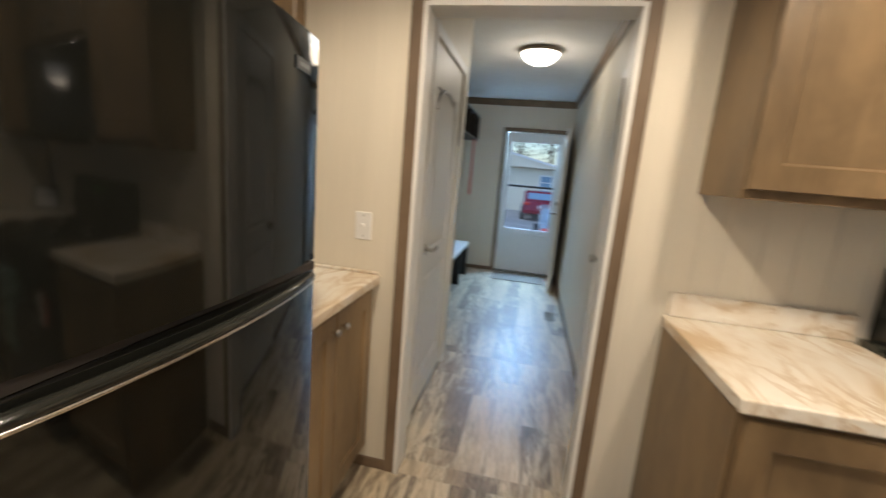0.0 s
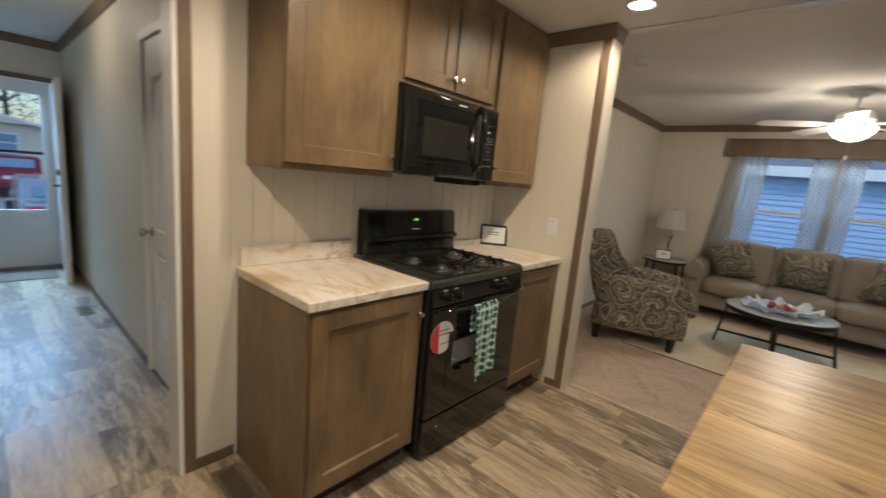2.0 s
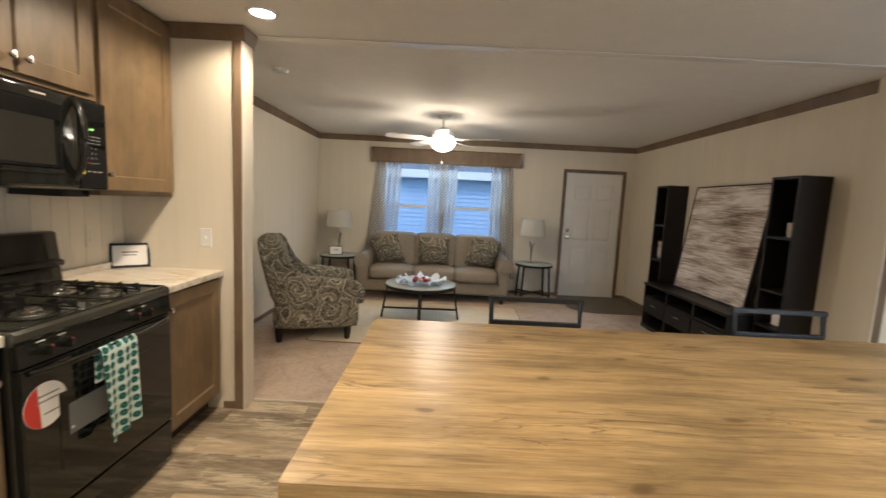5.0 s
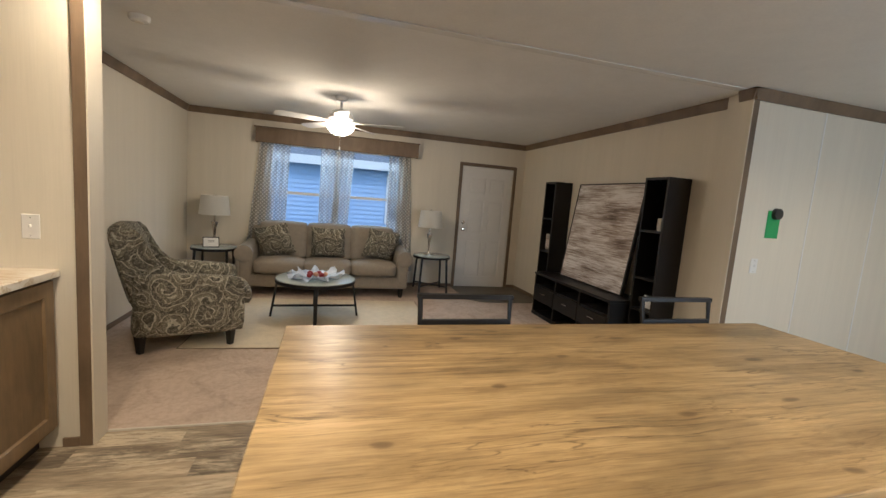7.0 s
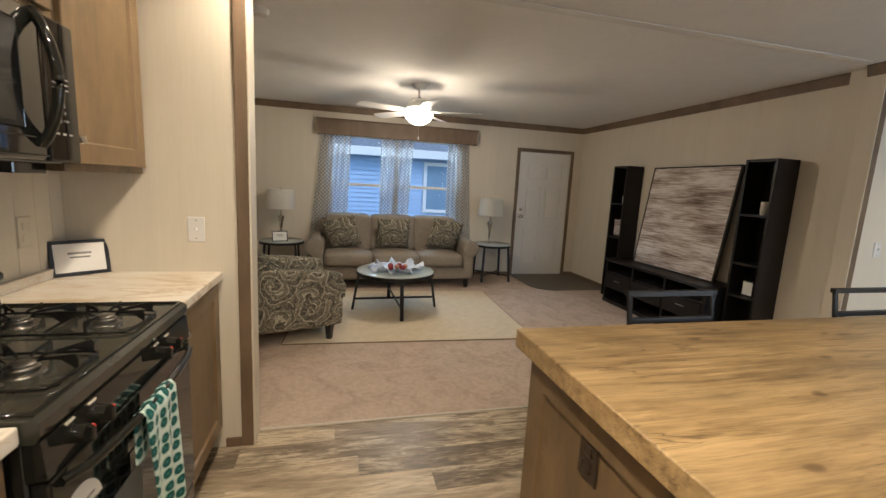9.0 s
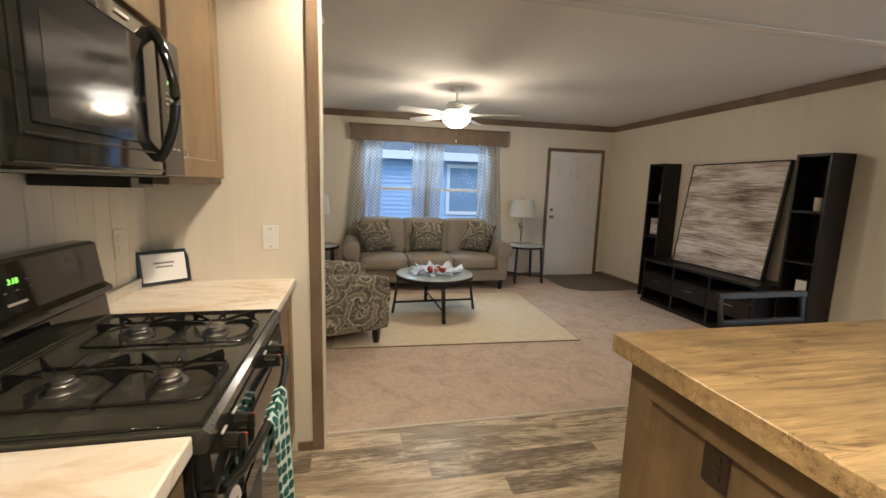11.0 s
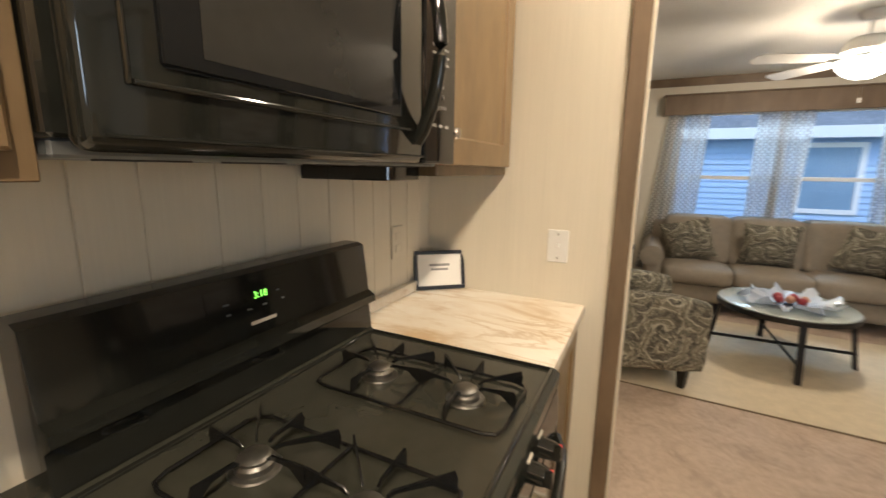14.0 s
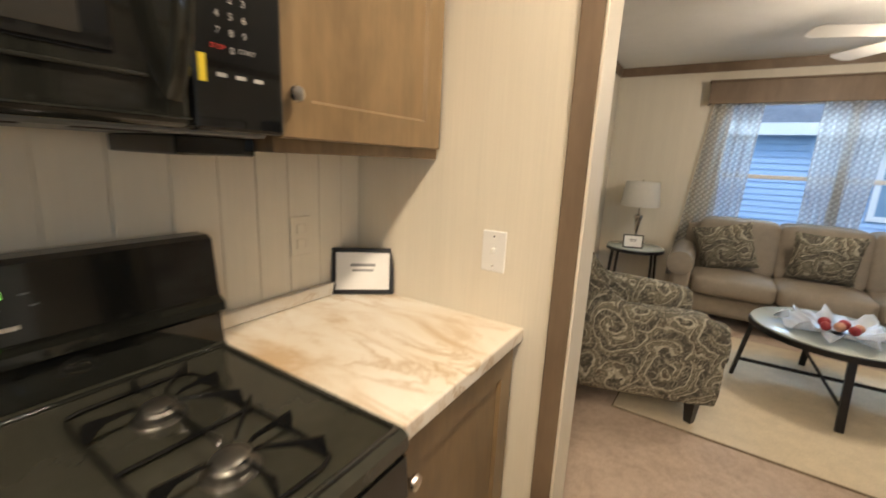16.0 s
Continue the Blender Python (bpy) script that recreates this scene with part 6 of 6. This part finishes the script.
def register(x, y, w, l, label, ang=0):
    th = thing("floor_register", (x, y, 0.0), label, "floor vent", "floor registers")
    bm = bmesh.new()
    for a, b, c, d in ((-w / 2, w / 2, -l / 2, -l / 2 + 0.018), (-w / 2, w / 2, l / 2 - 0.018, l / 2), (-w / 2, -w / 2 + 0.018, -l / 2 + 0.018, l / 2 - 0.018), (w / 2 - 0.018, w / 2, -l / 2 + 0.018, l / 2 - 0.018)):
        box(bm, x + a, x + b, y + c, y + d, 0.0005, 0.006, 0.001)
    part("frame", bm, M["vent_bronze"], th)
    n = int((l - 0.04) / 0.013)
    for k in range(n):
        yy = y - l / 2 + 0.022 + k * (l - 0.044) / (n - 1)
        part("slat", B(x - w / 2 + 0.018, x + w / 2 - 0.018, yy - 0.003, yy + 0.003, 0.0008, 0.005), M["vent_bronze"], th)
    part("backing", B(x - w / 2 + 0.012, x + w / 2 - 0.012, y - l / 2 + 0.012, y + l / 2 - 0.012, 0.0004, 0.0012), M["kick"], th)


register(0.505, 1.525, 0.11, 0.27, "bronze floor register in the vinyl floor by the cabinet")
register(0.385, 4.30, 0.11, 0.27, "bronze floor register in the hallway floor")

# ---- outside ----
struct("ground", B(-80, 120, -90, 110, -0.95, -0.75), M["gravel"], "grey gravel ground around the house", "ground")


def house(name, label, x0, x1, y0, y1, z0, z1, face, wall, windows, ridge):
    """A neighbouring house: lapped boards on the facing side, roof with fascia, and windows."""
    th = thing("house", ((x0 + x1) / 2, (y0 + y1) / 2, z0), label, "house")
    part("wall", B(x0, x1, y0, y1, z0, z1), M[wall], th)
    n = int((z1 - z0) / 0.115)
    for k in range(n):
        a = z0 + k * 0.115
        if face == "-x":
            part("siding_board", prism([(x0, a), (x0 - 0.030, a), (x0 - 0.004, a + 0.115), (x0, a + 0.115)], "y", y0, y1), M[wall], th)
        else:
            part("siding_board", prism([(y0, a), (y0 - 0.022, a), (y0 - 0.004, a + 0.115), (y0, a + 0.115)], "x", x0, x1), M[wall], th)
    if face == "-x":
        part("roof", prism([(x0 - 0.35, z1), (x1 + 0.35, z1), ((x0 + x1) / 2, ridge)], "y", y0 - 0.3, y1 + 0.3), M["roof"], th)
        part("fascia", B(x0 - 0.39, x0 - 0.35, y0 - 0.3, y1 + 0.3, z1 - 0.05, z1 + 0.16), M["gloss_white"], th)
        part("soffit", B(x0 - 0.35, x0, y0, y1, z1 - 0.03, z1), M["gloss_white"], th)
    else:
        part("roof", prism([(x0 - 0.3, z1), (x1 + 0.3, z1), ((x0 + x1) / 2, ridge)], "y", y0 - 0.35, y1 + 0.35), M["roof"], th)
        part("gable", prism([(x0, z1), (x1, z1), ((x0 + x1) / 2, ridge - 0.08)], "y", y0 - 0.37, y0 - 0.352), M[wall], th)
        bm = prism([(x0 - 0.34, z1 - 0.02), (x0 - 0.34, z1 - 0.16), ((x0 + x1) / 2, ridge - 0.08), ((x0 + x1) / 2, ridge + 0.06)], "y", y0 - 0.42, y0 - 0.371)
        part("fascia", bm, M["gloss_white"], th)
        bm = prism([(x1 + 0.34, z1 - 0.02), (x1 + 0.34, z1 - 0.16), ((x0 + x1) / 2, ridge - 0.08), ((x0 + x1) / 2, ridge + 0.06)], "y", y0 - 0.42, y0 - 0.371)
        part("fascia", bm, M["gloss_white"], th)
    for a, b, c, d in windows:
        bm = bmesh.new()
        for p, q, r, s in ((a - 0.09, b + 0.09, c - 0.09, c), (a - 0.09, b + 0.09, d, d + 0.09), (a - 0.09, a, c, d), (b, b + 0.09, c, d), (a, b, (c + d) / 2 - 0.025, (c + d) / 2 + 0.025)):
            if face == "-x":
                box(bm, x0 - 0.06, x0, p, q, r, s)
            else:
                box(bm, p, q, y0 - 0.06, y0, r, s)
        wn_ = part("window", bm, M["gloss_white"], th, "white framed window")
        part("pane", B(x0 - 0.046, x0 - 0.040, a, b, c, d) if face == "-x" else B(a, b, y0 - 0.03, y0 - 0.024, c, d), M["dark_window"], wn_, "dark reflecting pane")


house("house", "neighbouring house, white lap siding with painted-in blue daylight, white-trimmed window", 11.4, 16.0, -9.0, 6.0, -0.75, 2.08, "-x", "siding_blue_daylight", [(-2.45, -1.66, 0.72, 1.87)], 3.4)
house("house", "cream-sided neighbouring house behind parked cars", -7.4, 2.1, 27.0, 35.0, -0.75, 1.96, "-y", "siding_cream", [(0.55, 1.17, 0.73, 1.47)], 3.06)


def car(label, m, mat, long=4.5, tall=1.6):
    th = thing("parked_car", (0, 0, 0), label, "car")
    h = long / 2
    out = [(-h, 0.35), (-h, 0.75), (-h + 0.15, 0.95), (-h + 0.55, 1.0), (-h + 0.75, tall), (h - 1.6, tall), (h - 1.0, 1.02), (h - 0.12, 0.85), (h, 0.6), (h, 0.35)]
    bm = prism(out, "y", -0.88, 0.88)
    bmesh.ops.bevel(bm, geom=bm.edges[:], offset=0.06, segments=2, affect="EDGES")
    bd = part("body", bm, M[mat], th, "", 40)
    part("rear_window", prism([(-h + 0.54, 1.06), (-h + 0.735, tall - 0.10), (-h + 0.70, tall - 0.10), (-h + 0.50, 1.06)], "y", -0.70, 0.70), M["dark_window"], bd)
    for sy in (-0.72, 0.72):
        part("tail_light", B(-h - 0.01, -h + 0.12, sy - 0.13, sy + 0.13, 0.78, 0.92, 0.02), M["red"], bd, "red tail light")
    part("plate", B(-h - 0.012, -h + 0.01, -0.16, 0.16, 0.66, 0.78), M["paper"], bd, "white number plate")
    part("bumper", B(-h - 0.06, -h + 0.15, -0.86, 0.86, 0.38, 0.58, 0.04, 2), M[mat], th)
    for x in (-h + 0.8, h - 0.85):
        for sy in (-0.88, 0.88):
            w = part("wheel", C((x, sy - 0.1, 0.33), (x, sy + 0.1, 0.33), 0.33, None, 24), M["tyre"], th, "", 40)
            part("rim", C((x, sy - 0.105, 0.33), (x, sy + 0.105, 0.33), 0.2, None, 20), M["alu"], w)
    th.matrix_basis = m


car("red sport utility vehicle parked outside the back door", pose(0.62, 23.2, -0.75, 0, 0, 90), "car_red", 4.4, 1.46)
car("silver car parked close to the back door", pose(1.24, 12.6, -0.75, 0, 0, 90), "car_silver", 4.4, 1.35)


def tree(x, y, h, seed):
    rnd = random.Random(seed)
    th = thing("tree", (x, y, -0.75), "bare dark winter tree behind the neighbouring house", "tree", "trees behind the houses")
    part("trunk", C((x, y, -0.75), (x + rnd.uniform(-0.3, 0.3), y, h * 0.7), 0.22, 0.07, 10), M["bark"], th)
    for _ in range(9):
        z = rnd.uniform(h * 0.25, h * 0.68)
        a = rnd.uniform(0, 6.28)
        l = rnd.uniform(1.0, 2.4)
        part("limb", C((x, y, z), (x + l * math.cos(a), y + l * math.sin(a), z + l * 0.8), 0.06, 0.015, 6), M["bark"], th)
    bm = bmesh.new()
    for _ in range(900):
        r, a, z = rnd.uniform(0.2, 2.8), rnd.uniform(0, 6.28), rnd.uniform(h * 0.3, h)
        r *= 1 - 0.6 * abs(z / h - 0.6)
        c = Vector((x + r * math.cos(a), y + r * math.sin(a), z))
        s = rnd.uniform(0.06, 0.16)
        vs = [bm.verts.new(c + Vector((rnd.uniform(-s, s), rnd.uniform(-s, s), rnd.uniform(-s, s)))) for _ in range(3)]
        bm.faces.new(vs)
    part("crown", bm, M["leaf"], th)


for k, (x, y, h) in enumerate(((-5, 38, 9), (-1.5, 40, 8), (1.5, 39, 7), (4.5, 41, 9), (8, 38, 9), (-9, 41, 10))):
    tree(x, y, h, k + 1)

# ---- wall panels behind the range: boards with open grooves ----
edges = [0.56, 0.655, 0.745, 0.86, 0.965, 1.072, 1.190, 1.326, 1.425, 1.567, 1.677, 1.785, 1.897, 2.003, 2.102, 2.20, 2.31, 2.40, MX0 - 0.001]
for a, b in zip(edges, edges[1:]):
    part("panel_board", B(a + 0.001, b - 0.001, NY - 0.004, NY, 0.052, CEIL - 0.002, 0.0012), M["wall"], wall_north)

# ---- floor planks ----
rnd = random.Random(5)
mesh_of = {}


def plank(x0, x1, y0, y1, parent):
    key = (round(x1 - x0, 3), round(y1 - y0, 3))
    if key not in mesh_of:
        bm = B(0.0003, x1 - x0 - 0.0003, 0.0003, y1 - y0 - 0.0003, -0.012, 0.0)
        me = bpy.data.meshes.new("plank")
        bm.to_mesh(me)
        bm.free()
        me.materials.append(M["plank"])
        mesh_of[key] = me
    ob = new("plank", mesh_of[key])
    ob.parent = parent
    ob.location = (x0, y0, 0)


def lay(x0, x1, y0, y1, parent, w=0.152, l=0.92):
    cols = math.ceil((x1 - x0) / w - 0.01)
    for c in range(cols):
        a, b = x0 + c * w, min(x1, x0 + (c + 1) * w)
        y = y0 - round(rnd.uniform(0, l) / 0.115) * 0.115
        while y < y1 - 0.001:
            p, q = max(y, y0), min(y + l, y1)
            if q - p > 0.01:
                plank(a, b, p, q, parent)
            y += l


lay(WX, MX1 - 0.006, -1.6, NY, floor)
lay(DX0 + 0.014, DX1 - 0.014, NY + 0.0005, NY + T, floor)
lay(HL, HR, NY + T, 3.1, hall_floor)
lay(HN, HR, 3.1, HY, hall_floor)
bm = bmesh.new()
for c in range(25):
    y = SY - rnd.uniform(0, 0.9)
    while y < -1.6:
        box(bm, WX + c * 0.152 + 0.0008, min(MX1 - 0.006, WX + (c + 1) * 0.152 - 0.0008), max(SY, y) + 0.0008, min(-1.6, y + 0.92) - 0.0008, -0.012, 0.0)
        y += 0.92
far = part("plank", bm, M["plank"], floor, "vinyl planks of the dining end")
tagged(far, kind="stuff")
